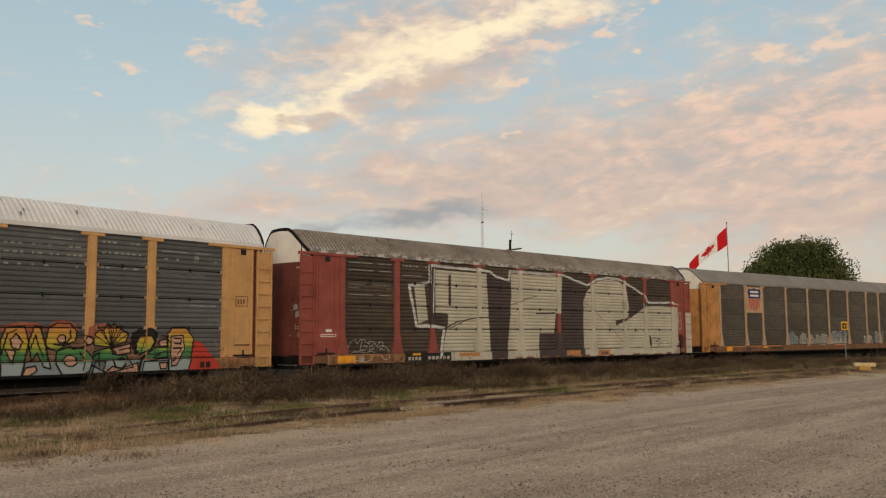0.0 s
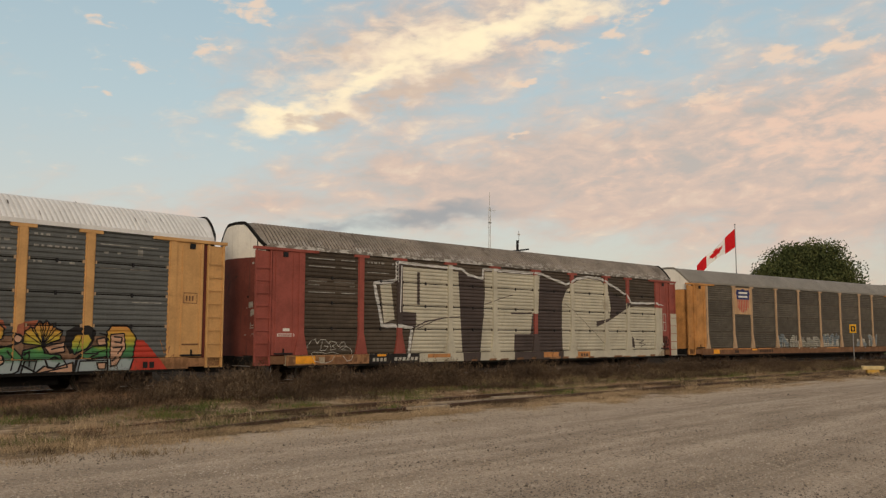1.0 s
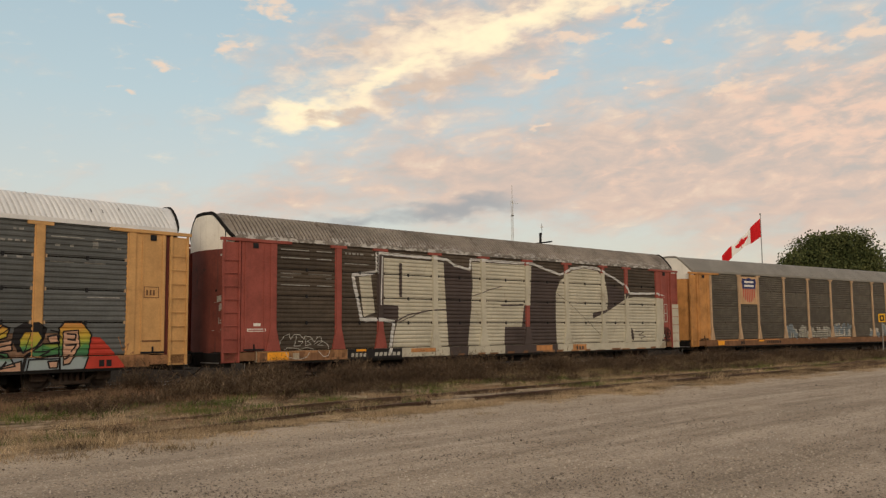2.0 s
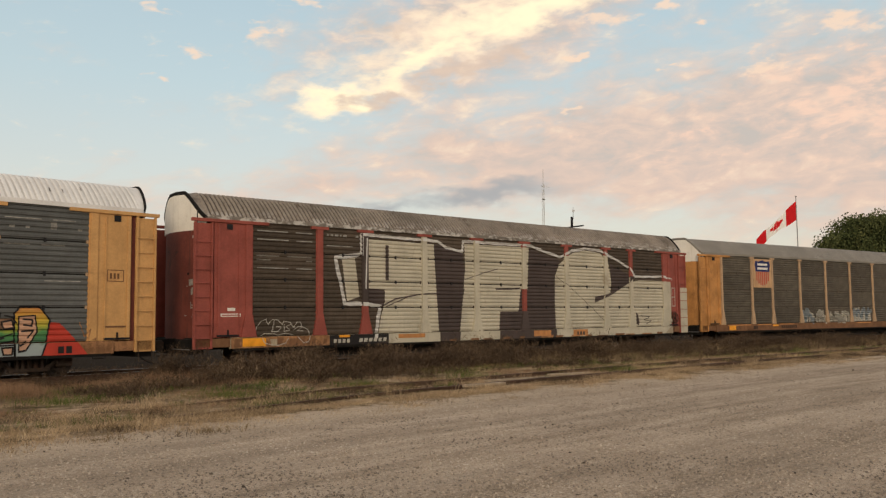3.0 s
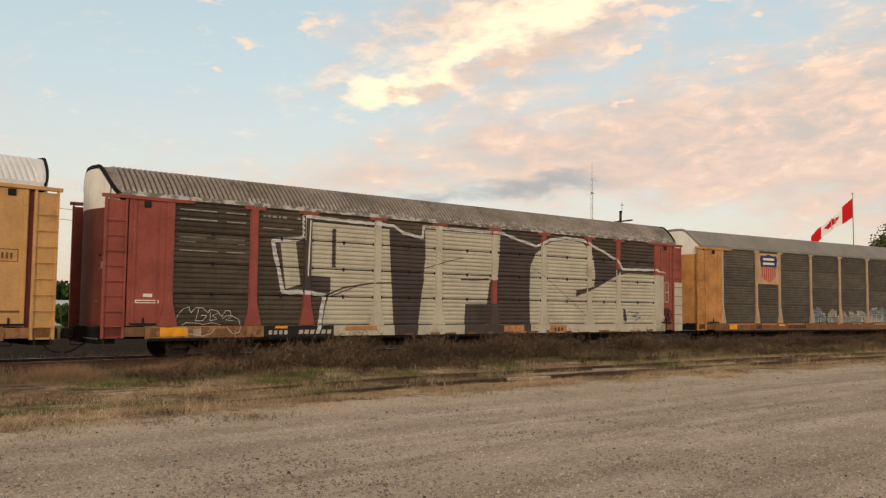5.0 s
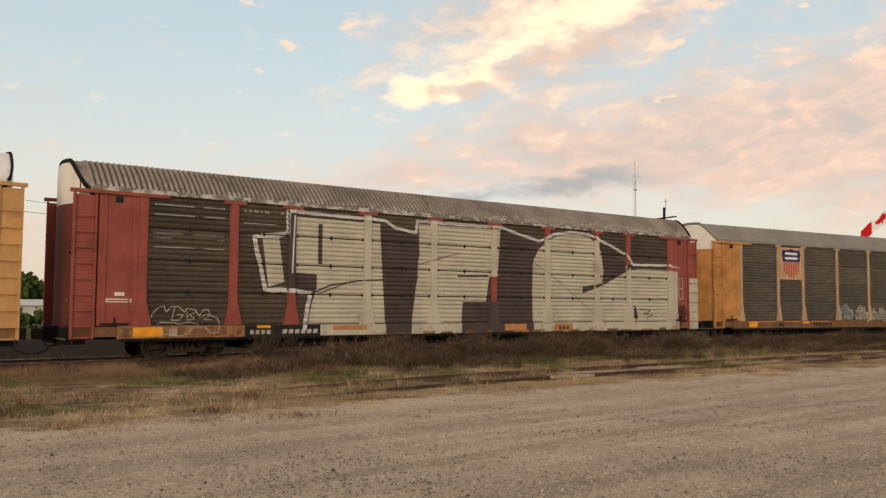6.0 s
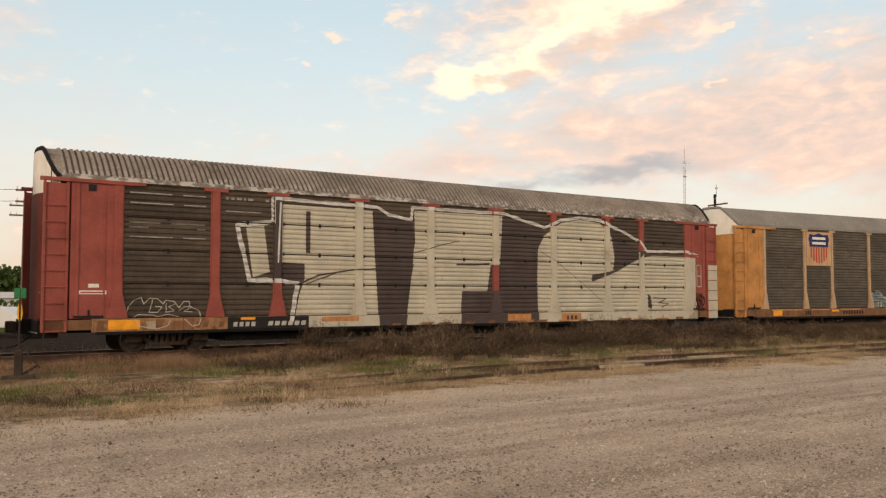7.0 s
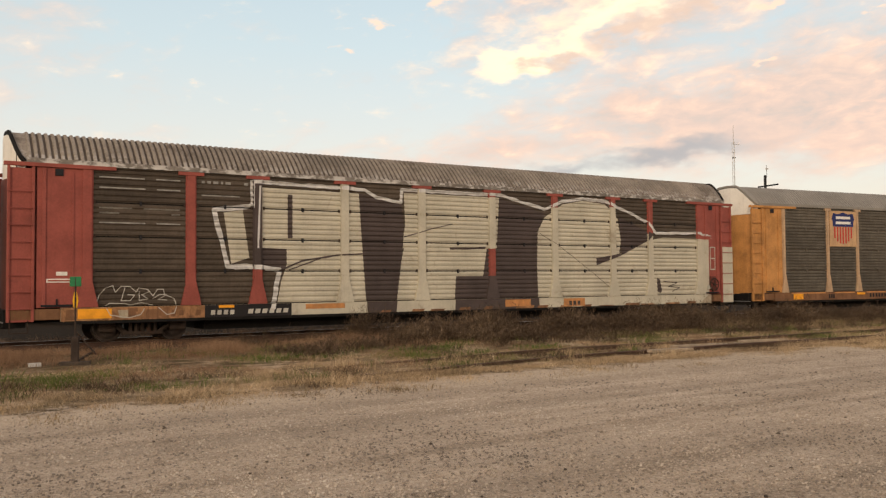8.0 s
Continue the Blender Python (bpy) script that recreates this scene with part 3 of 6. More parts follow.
def wheelset_mesh():
    bm = bmesh.new()
    bm_tube(bm, (0, -0.95, 0), (0, 0.95, 0), 0.075, sides=10)
    for s in (-1, 1):
        bm_tube(bm, (0, s * 0.70, 0), (0, s * 0.735, 0), 0.40, 0.40, sides=28)
        bm_tube(bm, (0, s * 0.735, 0), (0, s * 0.85, 0), 0.365, 0.36, sides=28)
        bm_tube(bm, (0, s * 0.85, 0), (0, s * 0.88, 0), 0.30, 0.22, sides=20)
        for k in range(5):
            a = k * 2 * math.pi / 5
            bm_tube(bm, (0.2 * math.cos(a), s * 0.86, 0.2 * math.sin(a)), (0.2 * math.cos(a), s * 0.895, 0.2 * math.sin(a)), 0.035, sides=6)
    me = bpy.data.meshes.new("wheelset")
    bm.to_mesh(me)
    bm.free()
    me.materials.append(M["wheel"])
    me.materials.append(M["tread"])
    for p in me.polygons:
        r = math.hypot(p.center.x, p.center.z)
        if 0.33 < r < 0.372 and abs(p.normal.y) < 0.5:
            p.material_index = 1
    return me


WHEEL_R = 0.36
WHEELS = []
WHEEL_MESH = wheelset_mesh()


def truck(car, x):
    t = piece("truck", None, car, "rusty four-wheeled truck", pose(x, 0, 0))
    for s in (-1, 1):
        bm = bmesh.new()
        y0, y1 = (s * 0.93, s * 1.10) if s > 0 else (-1.10, -0.93)
        bm_box(bm, -1.18, 1.18, y0, y1, 0.52, 0.66, 0.02)
        bm_box(bm, -0.55, 0.55, y0, y1, 0.17, 0.27, 0.02)
        bm_box(bm, -1.16, -0.72, y0, y1, 0.28, 0.54, 0.03)
        bm_box(bm, 0.72, 1.16, y0, y1, 0.28, 0.54, 0.03)
        for q in (-1, 1):
            bm_tube(bm, (q * 0.78, (y0 + y1) / 2, 0.48), (q * 0.42, (y0 + y1) / 2, 0.22), 0.07, sides=6)
            bm_box(bm, q * 0.33 - 0.04, q * 0.33 + 0.04, y0, y1, 0.25, 0.55, 0.01)
        for k in range(-1, 2):
            bm_tube(bm, (k * 0.17, (y0 + y1) / 2, 0.27), (k * 0.17, (y0 + y1) / 2, 0.50), 0.07, sides=8)
        part("side_frame", bm, "truck", t)
    boxes("bolster", "truck", t, (-0.25, 0.25, -0.95, 0.95, 0.42, 0.60), bevel=0.02)
    for q in (-0.89, 0.89):
        w = piece("wheelset", WHEEL_MESH, t, "steel wheelset with a worn tread", pose(q, 0, WHEEL_R))
        WHEELS.append((w, q))
    return t


def autorack(label, pal, ladder_side_paint=None, waves=6, narrow=False, flare_mat=None, roof_ribs=164, post_mat=None, no_foot=()):
    car = thing("autorack_railcar", label, "railcar", "freight train")
    paint, panel = pal["paint"], pal["panel"]
    # underframe and deck
    boxes("underframe", "black", car, (-13.9, 13.9, -0.25, 0.25, 0.55, 0.95), (-8.4, 8.4, -0.95, 0.95, 0.24, 0.62), (-HALF + 0.1, HALF - 0.1, -1.36, 1.36, 0.90, 0.97), bevel=0.01, label="black steel underframe")
    boxes("side_sill", pal["sill"], car, (-12.3, 12.3, Y_SILL, -1.36, SILL[0], SILL[1]), bevel=0.012, label=pal["sill_label"])
    boxes("side_sill", pal["sill"], car, (-12.3, 12.3, 1.36, 1.5, SILL[0], SILL[1]), bevel=0.012)
    for x0, x1 in ((-13.5, -12.3), (12.3, 13.5)):
        boxes("sill_end", pal["sill_end"], car, (x0, x1, Y_SILL + 0.04, -1.30, 0.66, 0.94), bevel=0.012)
    boxes("rub_strip", "black", car, (-12.2, 12.2, Y_SILL - 0.012, -1.44, SILL[0] - 0.07, SILL[0] + 0.012))
    # added backing sheets; near-black ones paint the shade inside the open seams
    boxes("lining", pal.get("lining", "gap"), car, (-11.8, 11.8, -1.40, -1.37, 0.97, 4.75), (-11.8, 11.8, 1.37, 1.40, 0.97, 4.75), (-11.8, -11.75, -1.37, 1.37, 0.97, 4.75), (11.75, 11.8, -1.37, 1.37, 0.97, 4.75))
    # panels: one per bay and row
    cache = {}
    for bay, (a, b) in enumerate(zip(POSTS, POSTS[1:])):
        wd = round(b - a - 0.17, 3)
        for row, (z0, z1) in enumerate(ROWS):
            key = (wd, row)
            if key not in cache:
                prof = wave(0.0, z1 - z0, waves)
                vs, fs = [], []
                for z, o in prof:
                    vs += [(-wd / 2, -o, z), (wd / 2, -o, z)]
                for k in range(len(prof) - 1):
                    fs.append((2 * k, 2 * k + 1, 2 * k + 3, 2 * k + 2))
                n = len(vs)
                vs += [(-wd / 2, 0.02, 0), (wd / 2, 0.02, 0), (-wd / 2, 0.02, z1 - z0), (wd / 2, 0.02, z1 - z0)]
                fs += [(1, 0, n, n + 1), (n - 2, n - 1, n + 3, n + 2)]
                cache[key] = mesh_of("side_panel", vs, fs, panel)
            piece("side_panel", cache[key], car, "", pose((a + b) / 2, Y_PANEL, z0))
            piece("side_panel", cache[key], car, "", pose((a + b) / 2, -Y_PANEL, z0, 0, 0, 180))
    # clips on the seams
    bm = bmesh.new()
    bm_box(bm, -0.03, 0.03, -0.052, 0.0, -0.085, 0.04)
    clip_mesh = bpy.data.meshes.new("panel_clip")
    bm.to_mesh(clip_mesh)
    bm.free()
    clip_mesh.materials.append(M[pal["clip"]])
    bm = bmesh.new()
    bm_box(bm, -0.022, 0.022, -0.046, 0.0, -0.06, 0.035)
    end_clip = bpy.data.meshes.new("panel_clip")
    bm.to_mesh(end_clip)
    bm.free()
    end_clip.materials.append(M[pal["end_clip"]])
    for a, b in zip(POSTS, POSTS[1:]):
        for z0, z1 in ROWS[1:]:
            piece("panel_clip", clip_mesh, car, "", pose((a + b) / 2, Y_PANEL, z0))
            for x in (a + 0.19, b - 0.19):
                piece("panel_clip", end_clip, car, "", pose(x, Y_PANEL, z0))
    # posts with a flared foot and a head plate
    hw = 0.062 if narrow else 0.115
    for i, x in enumerate(POSTS):
        pm = (post_mat or {}).get(i, paint)
        for s in (1, -1):
            y0, y1 = (Y_POST, Y_PANEL + 0.03)
            runs = pm if isinstance(pm, list) else [(0.97, 4.66, pm)]
            hat = [(-hw - 0.035, y1), (-hw - 0.035, y0 + 0.035), (-hw, y0 + 0.035), (-hw, y0 + 0.006), (-hw + 0.006, y0), (hw - 0.006, y0), (hw, y0 + 0.006), (hw, y0 + 0.035), (hw + 0.035, y0 + 0.035), (hw + 0.035, y1)]
            bm = bmesh.new()
            rings = [[bm.verts.new((x + u, v, z)) for u, v in hat] for z in [runs[0][0]] + [r[1] for r in runs]]
            for k in range(len(runs)):
                for q in range(len(hat)):
                    r = (q + 1) % len(hat)
                    bm.faces.new((rings[k][q], rings[k][r], rings[k + 1][r], rings[k + 1][q])).material_index = k
            bm.faces.new(rings[0][::-1])
            bm.faces.new(rings[-1]).material_index = len(runs) - 1
            if s < 0:
                bmesh.ops.transform(bm, matrix=pose(2 * x, 0, 0, 0, 0, 180), verts=bm.verts)
            post = part("post", bm, runs[0][2], car)
            for _, _, mt in runs[1:]:
                post.data.materials.append(M[mt])
        fm = (flare_mat or {}).get(i, paint)
        fw = 0.19 if narrow else 0.28
        v = [(x - fw, Y_POST - 0.03, 0.965), (x + fw, Y_POST - 0.03, 0.965), (x + fw - 0.03, Y_POST - 0.03, 1.12), (x + hw, Y_POST - 0.014, 1.72), (x - hw, Y_POST - 0.014, 1.72), (x - fw + 0.03, Y_POST - 0.03, 1.12),
             (x - fw, Y_PANEL, 0.965), (x + fw, Y_PANEL, 0.965), (x + fw - 0.03, Y_PANEL, 1.12), (x + hw, Y_PANEL, 1.72), (x - hw, Y_PANEL, 1.72), (x - fw + 0.03, Y_PANEL, 1.12)]
        if i not in no_foot:
            piece("post_foot", mesh_of("post_foot", v, [(0, 1, 2, 5), (5, 2, 3, 4), (6, 0, 5, 11), (11, 5, 4, 10), (1, 7, 8, 2), (2, 8, 9, 3), (4, 3, 9, 10)], fm), car)
        hp = 0.20 if narrow else 0.36
        boxes("head_plate", pm if narrow else paint, car, (x - hp, x + hp, Y_POST - 0.008, Y_PANEL + 0.02, 4.60, 4.70), bevel=0.006)
    # eave beam
    boxes("eave_beam", panel, car, (-12.4, 12.4, -1.46, -1.36, 4.665, 4.76), (-12.4, 12.4, 1.36, 1.46, 4.665, 4.76))
    # roof: cross-ribbed sheet
    prof = roof_profile()
    x_at, n = [], roof_ribs
    L = 2 * ROOF_END
    for k in range(n):
        a = -L / 2 + L * k / n
        h = L / n
        x_at += [(a, 0.0), (a + 0.25 * h, 0.0), (a + 0.4 * h, pal["rib"]), (a + 0.75 * h, pal["rib"]), (a + 0.9 * h, 0.0)]
    x_at.append((L / 2, 0.0))
    vs, fs = [], []
    def edge_x(y):
        return ROOF_END - 0.04 + pal["bulge"] * math.sqrt(max(0.0, 1 - (y / 1.5) ** 2))

    for k, (x, o) in enumerate(x_at):
        for y, z in prof:
            xx = -edge_x(y) if k == 0 else edge_x(y) if k == len(x_at) - 1 else x
            vs.append((xx, y * (1 + o * 0.35), z + o))
    w = len(prof)
    for i in range(len(x_at) - 1):
        for j in range(w - 1):
            a = i * w + j
            fs.append((a, a + w, a + w + 1, a + 1))
    me = mesh_of("roof", vs, fs, pal["roof"])
    # faces between ribs take the darker colour that stands in for crease shade
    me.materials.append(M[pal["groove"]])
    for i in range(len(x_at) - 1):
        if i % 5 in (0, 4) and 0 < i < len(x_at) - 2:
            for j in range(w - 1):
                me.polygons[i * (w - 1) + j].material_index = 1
    piece("roof", me, car, pal["roof_label"])
    boxes("roof_lip", pal["lip"], car, (-L / 2, L / 2, -1.515, -1.47, 4.70, 4.83), (-L / 2, L / 2, 1.47, 1.515, 4.70, 4.83), bevel=0.008)
    # ends
    for s in (-1, 1):
                # rounded end wall: plan bulges outwards
        plan = []
        for k in range(17):
            u = -1 + k / 8
            plan.append((s * (HALF - 0.62 + 0.60 * math.sqrt(max(0.0, 1 - (u * 0.96) ** 2))), 1.30 * u))
        vs, fs = [], []
        for x, y in plan:
            vs += [(x, y, 0.72), (x, y, 4.35), (s * (ROOF_END - 0.05), y, 4.35)]
        for k in range(16):
            for q in (0, 1):
                f = (3 * k + q, 3 * k + 3 + q, 3 * k + 4 + q, 3 * k + 1 + q)
                fs.append(f if s > 0 else f[::-1])
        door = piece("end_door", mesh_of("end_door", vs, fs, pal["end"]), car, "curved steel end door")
        if pal["hood"] == "dark" and s < 0:
            def door_patch(name, mt, y0, y1, z0, z1, label=""):
                xa, xb = (s * (HALF - 0.61 + 0.60 * math.sqrt(1 - (y / 1.30 * 0.96) ** 2)) for y in (y0, y1))
                piece(name, mesh_of(name, [(xa, y0, z0), (xb, y1, z0), (xb, y1, z1), (xa, y0, z1)], [(3, 2, 1, 0)], mt), door, label)
            # flat near-black patch paints the shade inside the handhold slot
            door_patch("slot", "gap", -1.22, -0.80, 2.95, 3.02, "dark handhold slot")
            for y, z in ((-1.22, 4.12), (-1.13, 4.12), (-1.04, 4.12), (-1.22, 1.72), (-1.13, 1.72), (-1.22, 1.62), (-1.13, 1.62)):
                door_patch("stencil", "faint", y, y + 0.06, z, z + 0.07)
            rng = random.Random(9)
            for k in range(12):
                y, z = rng.uniform(-1.2, -0.7), rng.uniform(1.4, 2.7)
                door_patch("scrawl", "faint", y, y + rng.uniform(0.01, 0.12), z, z + rng.choice((0.02, 0.02, 0.2)))
        # white cap: upright, bowed like the roof's edge above it
        vs, fs = [], []
        for k in range(17):
            u = -1 + k / 8
            x = s * (edge_x(1.45 * u) + 0.09 * math.sqrt(1 - u * u) - 0.03)
            vs += [(x, 1.45 * u, 4.352), (x, 1.45 * u, roof_z(abs(u)) - 0.07), (s * (edge_x(1.45 * u) - 0.03), 1.45 * u, roof_z(abs(u)) - 0.05)]
        for k in range(16):
            for q in (0, 1):
                f = (3 * k + q, 3 * k + 3 + q, 3 * k + 4 + q, 3 * k + 1 + q)
                fs.append(f if s > 0 else f[::-1])
        cap = piece("end_cap", mesh_of("end_cap", vs, fs, "white_end"), car, "white end cap under the roof edge")
        if pal["hood"] == "dark":
            boxes("strut", "gap", cap, (*sorted((s * (edge_x(1.18) - 0.05), s * (edge_x(1.18) + 0.02))), -1.22, -1.15, 4.40, 4.98))
        # the roof's edge seal
        vs, fs = [], []
        for y, z in prof:
            xi, xo = s * (edge_x(y) - 0.035), s * (edge_x(y) + 0.035)
            vs += [(xi, y * 1.01, z + 0.055), (xo, y * 1.01, z + 0.055), (xo, y * 0.97, z - 0.035), (xi, y * 0.97, z - 0.035)]
        for k in range(w - 1):
            for q in range(4):
                a, b = 4 * k + q, 4 * k + (q + 1) % 4
                fs.append((a, b, b + 4, a + 4))
        piece("edge_seal", mesh_of("edge_seal", vs, fs, pal["roof"] if narrow else "gap"), car)
        for yy in (-1, 1):
            # side plate with hinge rod, ladder corner and header
            def yr(a, b):
                return (a, b) if yy < 0 else (-b, -a)
            x0, x1 = sorted((s * 11.78, s * pal["plate"]))
            bm = bmesh.new()
            bm_box(bm, x0, x1, *yr(-1.46, -1.40), 0.97, 4.62, 0.01)
            xr = s * 12.02
            bm_box(bm, xr - 0.02, xr + 0.02, *yr(-1.485, -1.46), 1.05, 4.5)
            xr = s * 12.72
            bm_box(bm, xr - 0.05, xr + 0.05, *yr(-1.49, -1.46), 0.97, 4.6, 0.01)
            sp = part("side_plate", bm, paint, car)
            if yy < 0:
                boxes("latch_bar", "dark_steel", sp, (s * 12.4 - 0.38, s * 12.4 + 0.38, -1.50, -1.455, 0.99, 1.05), (s * 12.4 - 0.02, s * 12.4 + 0.02, -1.50, -1.455, 1.0, 1.2),
)
                boxes("hinge_box", "dark_steel", sp, (s * 12.36 - 0.1, s * 12.36 + 0.1, -1.49, -1.455, 4.40, 4.58), bevel=0.01)
            x0, x1 = sorted((s * 12.94, s * 13.58))
            bm = bmesh.new()
            bm_box(bm, x0, x1, *yr(-1.46, -1.42), 0.62, 4.56, 0.008)
            lp = part("ladder_panel", bm, pal["ladder"], car)
            for xx in (x0, x1 - 0.07):
                bm = bmesh.new()
                bm_box(bm, xx, xx + 0.07, *yr(-1.51, -1.457), 0.62, 4.60, 0.01)
                part("stile", bm, pal["ladder"], lp)
            for k in range(8):
                bm = bmesh.new()
                z = 0.95 + k * 0.43
                ya = -1.535 if yy < 0 else 1.535
                bm_tube(bm, (x0 + 0.02, ya, z), (x1 - 0.02, ya, z), 0.014, sides=6)
                part("rung", bm, pal["ladder"], lp)
            x0, x1 = sorted((s * 10.95, s * 13.66))
            boxes("header_beam", paint, car, (x0, x1, *yr(-1.525, -1.40), 4.61, 4.71), bevel=0.01)
            # dark red strip painted as the shade in the gap beside the ladder
            x0, x1 = sorted((s * (pal["plate"] + 0.01), s * 12.96))
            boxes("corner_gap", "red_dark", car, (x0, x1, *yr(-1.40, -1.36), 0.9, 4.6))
            # stirrup step and grab
            bm = bmesh.new()
            ya = -1.46 if yy < 0 else 1.46
            for xx in (s * 13.08, s * 13.5):
                bm_tube(bm, (xx, ya, 0.66), (xx, ya, 0.34), 0.016, sides=6)
            bm_tube(bm, (s * 13.08, ya, 0.34), (s * 13.5, ya, 0.34), 0.016, sides=6)
            part("stirrup_step", bm, "truck", car)
        # coupler, cut lever, hose
        bm = bmesh.new()
        xa, xb = sorted((s * 13.3, s * 14.08))
        bm_box(bm, xa, xb, -0.09, 0.09, 0.62, 0.86, 0.02)
        xa, xb = sorted((s * 13.95, s * 14.19))
        bm_box(bm, xa, xb, -0.17, 0.17, 0.58, 0.90, 0.05)
        part("coupler", bm, "truck", car)
        boxes("end_sill", "black", car, (*sorted((s * 13.1, s * 13.62)), -1.25, 1.25, 0.46, 0.93), bevel=0.02)
        bm = bmesh.new()
        pts = [Vector((s * (13.5 + 0.7 * u), -0.35, 0.62 - 0.42 * math.sin(math.pi * min(1, u * 0.5 + 0.0)) )) for u in (0, 0.25, 0.5, 0.75, 1.0)]
        for p, q in zip(pts, pts[1:]):
            bm_tube(bm, p, q, 0.022, sides=6)
        part("brake_hose", bm, "rubber", car)
        boxes("cut_lever", "steel", car, (*sorted((s * 13.64, s * 13.67)), -1.4, -0.1, 0.60, 0.63))
    truck(car, -10.14)
    truck(car, 10.14)
    return car


# ============ ground and tracks ============
def ground_z(d, x, y):
    n = noise.noise(Vector((x * 0.35, y * 0.35, 0.0))) * 0.05 + noise.noise(Vector((x * 1.3, y * 1.3, 4.0))) * 0.025
    if d > 13.5:
        return n * 0.35
    if d > 9.5:
        return -0.05 + 0.05 * max(0.0, (d - 12.5)) + n * 0.6
    if d > 2.6:
        return -0.10 + n
    if d > -2.6:
        return -0.19 + n * 0.4
    return max(-0.6, -0.19 + (d + 2.6) * 0.12) + n


def dist_of(x, y):
    return RAD - math.hypot(x, y - CY)


def build_ground():
    xs = [-4500, -1500, -500, -200, -90, -50, -30] + [-20 + 0.75 * k for k in range(148)] + [95, 105, 120, 150, 200, 400, 900, 2000, 4500]
    ys = [-4500, -1500, -500, -200, -90, -45, -25] + [-12 + 0.5 * k for k in range(92)] + [36, 39, 43, 50, 60, 80, 110, 160, 300, 700, 1800, 4500]
    vs = [(x, y, ground_z(dist_of(x, y), x, y) if abs(x) < 180 and abs(y) < 150 else -0.3) for y in ys for x in xs]
    w = len(xs)
    fs = [(j * w + i, j * w + i + 1, (j + 1) * w + i + 1, (j + 1) * w + i) for j in range(len(ys) - 1) for i in range(w - 1)]
    piece_ob = new("ground", mesh_of("ground", vs, fs, "ground", True))
    tagged(piece_ob, "tan gravel lot with a dry grass verge by the tracks", "ground", kind="structure")


build_ground()


def rail_mesh(name, d, a0, a1, z_top, mat, step=1.0, sink=0.0):
    sec = [(-0.068, -0.17), (0.068, -0.17), (0.068, -0.155), (0.012, -0.13), (0.012, -0.045), (0.036, -0.035), (0.036, -0.004), (0.028, 0.0), (-0.028, 0.0), (-0.036, -0.004), (-0.036, -0.035), (-0.012, -0.045), (-0.012, -0.13), (-0.068, -0.155)]
    n = int((a1 - a0) / step)
    vs, fs = [], []
    for k in range(n + 1):
        a = a0 + (a1 - a0) * k / n
        for o, z in sec:
            vs.append(on_track(a, d + o, z_top + z - sink * min(1.0, max(0.0, (13.0 - a) / 5.0))))
    w = len(sec)
    for k in range(n):
        for j in range(w):
            a, b = k * w + j, k * w + (j + 1) % w
            fs.append((a, b, b + w, a + w))
    me = mesh_of(name, vs, fs, mat)
    me.materials.append(M["rail_top"])
    for k in range(n):
        for j in (6, 7, 8):
            me.polygons[k * w + j].material_index = 1
    return me


def build_track(name, label, d0, a0, a1, z_top, shine, ties, tie_drop):
    t = thing(name, label, "railway track", kind="structure")
    for s in (-1, 1):
        me = rail_mesh("rail", d0 + s * 0.753, a0, a1, z_top, "rail", sink=0.0 if shine else 0.09)
        if not shine:
            for p in me.polygons:
                p.material_index = 0
        piece("rail", me, t)
    bm = bmesh.new()
    bm_box(bm, -0.115, 0.115, -1.3, 1.3, -0.17, 0.0, 0.012)
    tie = bpy.data.meshes.new("tie")
    bm.to_mesh(tie)
    bm.free()
    tie.materials.append(M["tie"])
    rng = random.Random(3)
    a = ties[0]
    while a < ties[1]:
        p = on_track(a, d0, z_top - 0.165 - tie_drop + rng.uniform(-0.015, 0.01))
        piece("tie", tie, t, "", pose(*p, 0, 0, -math.degrees(a / RAD) + rng.uniform(-1.5, 1.5)))
        a += 0.55
    return t


build_track("railway_track", "running track with worn rails on dark ballast", 0.0, -60, 150, 0.0, True, (-6, 60), 0.0)
build_track("siding_track", "disused siding with rusty rails sunk in grass", 11.40, 7.5, 75, 0.045, False, (10, 46), -0.01)


def scatter_stones(name, label, mat, n, place, size, seed, kind="stuff"):
    rng = random.Random(seed)
    base = [(1, 0, 0), (-1, 0, 0), (0, 1, 0), (0, -1, 0), (0, 0, 1), (0, 0, -1)]
    tri = [(0, 2, 4), (2, 1, 4), (1, 3, 4), (3, 0, 4), (2, 0, 5), (1, 2, 5), (3, 1, 5), (0, 3, 5)]
    vs, fs = [], []
    for _ in range(n):
        p = place(rng)
        s = size[0] + (size[1] - size[0]) * rng.random() ** 3
        q = Euler((rng.random() * 6, rng.random() * 6, rng.random() * 6)).to_matrix()
        k = len(vs)
        for b in base:
            v = q @ Vector((b[0] * rng.uniform(0.7, 1.2), b[1] * rng.uniform(0.6, 1.0), b[2] * rng.uniform(0.5, 0.9))) * s
            vs.append((p[0] + v.x, p[1] + v.y, p[2] + v.z * 0.8 + s * 0.15))
        fs += [(a + k, b + k, c + k) for a, b, c in tri]
    ob = new(name, mesh_of(name, vs, fs, mat))
    return tagged(ob, label, "gravel", kind=kind)


def lot_point(rng):
    while True:
        az = radians(rng.uniform(4, 84))
        r = 5.2 + 30 * rng.random() ** 1.5
        x, y = r * math.sin(az), r * math.cos(az)
        d = dist_of(x, y)
        if d > 13.4 + rng.random():
            return x, y, ground_z(d, x, y)


def bed_point(rng):
    a, d = rng.uniform(-4, 50), rng.uniform(-2.4, 2.7)
    p = on_track(a, d)
    return p.x, p.y, ground_z(d, p.x, p.y) + 0.01


scatter_stones("gravel", "loose pebbles on the gravel lot", "stone", 120000, lot_point, (0.005, 0.023), 5)
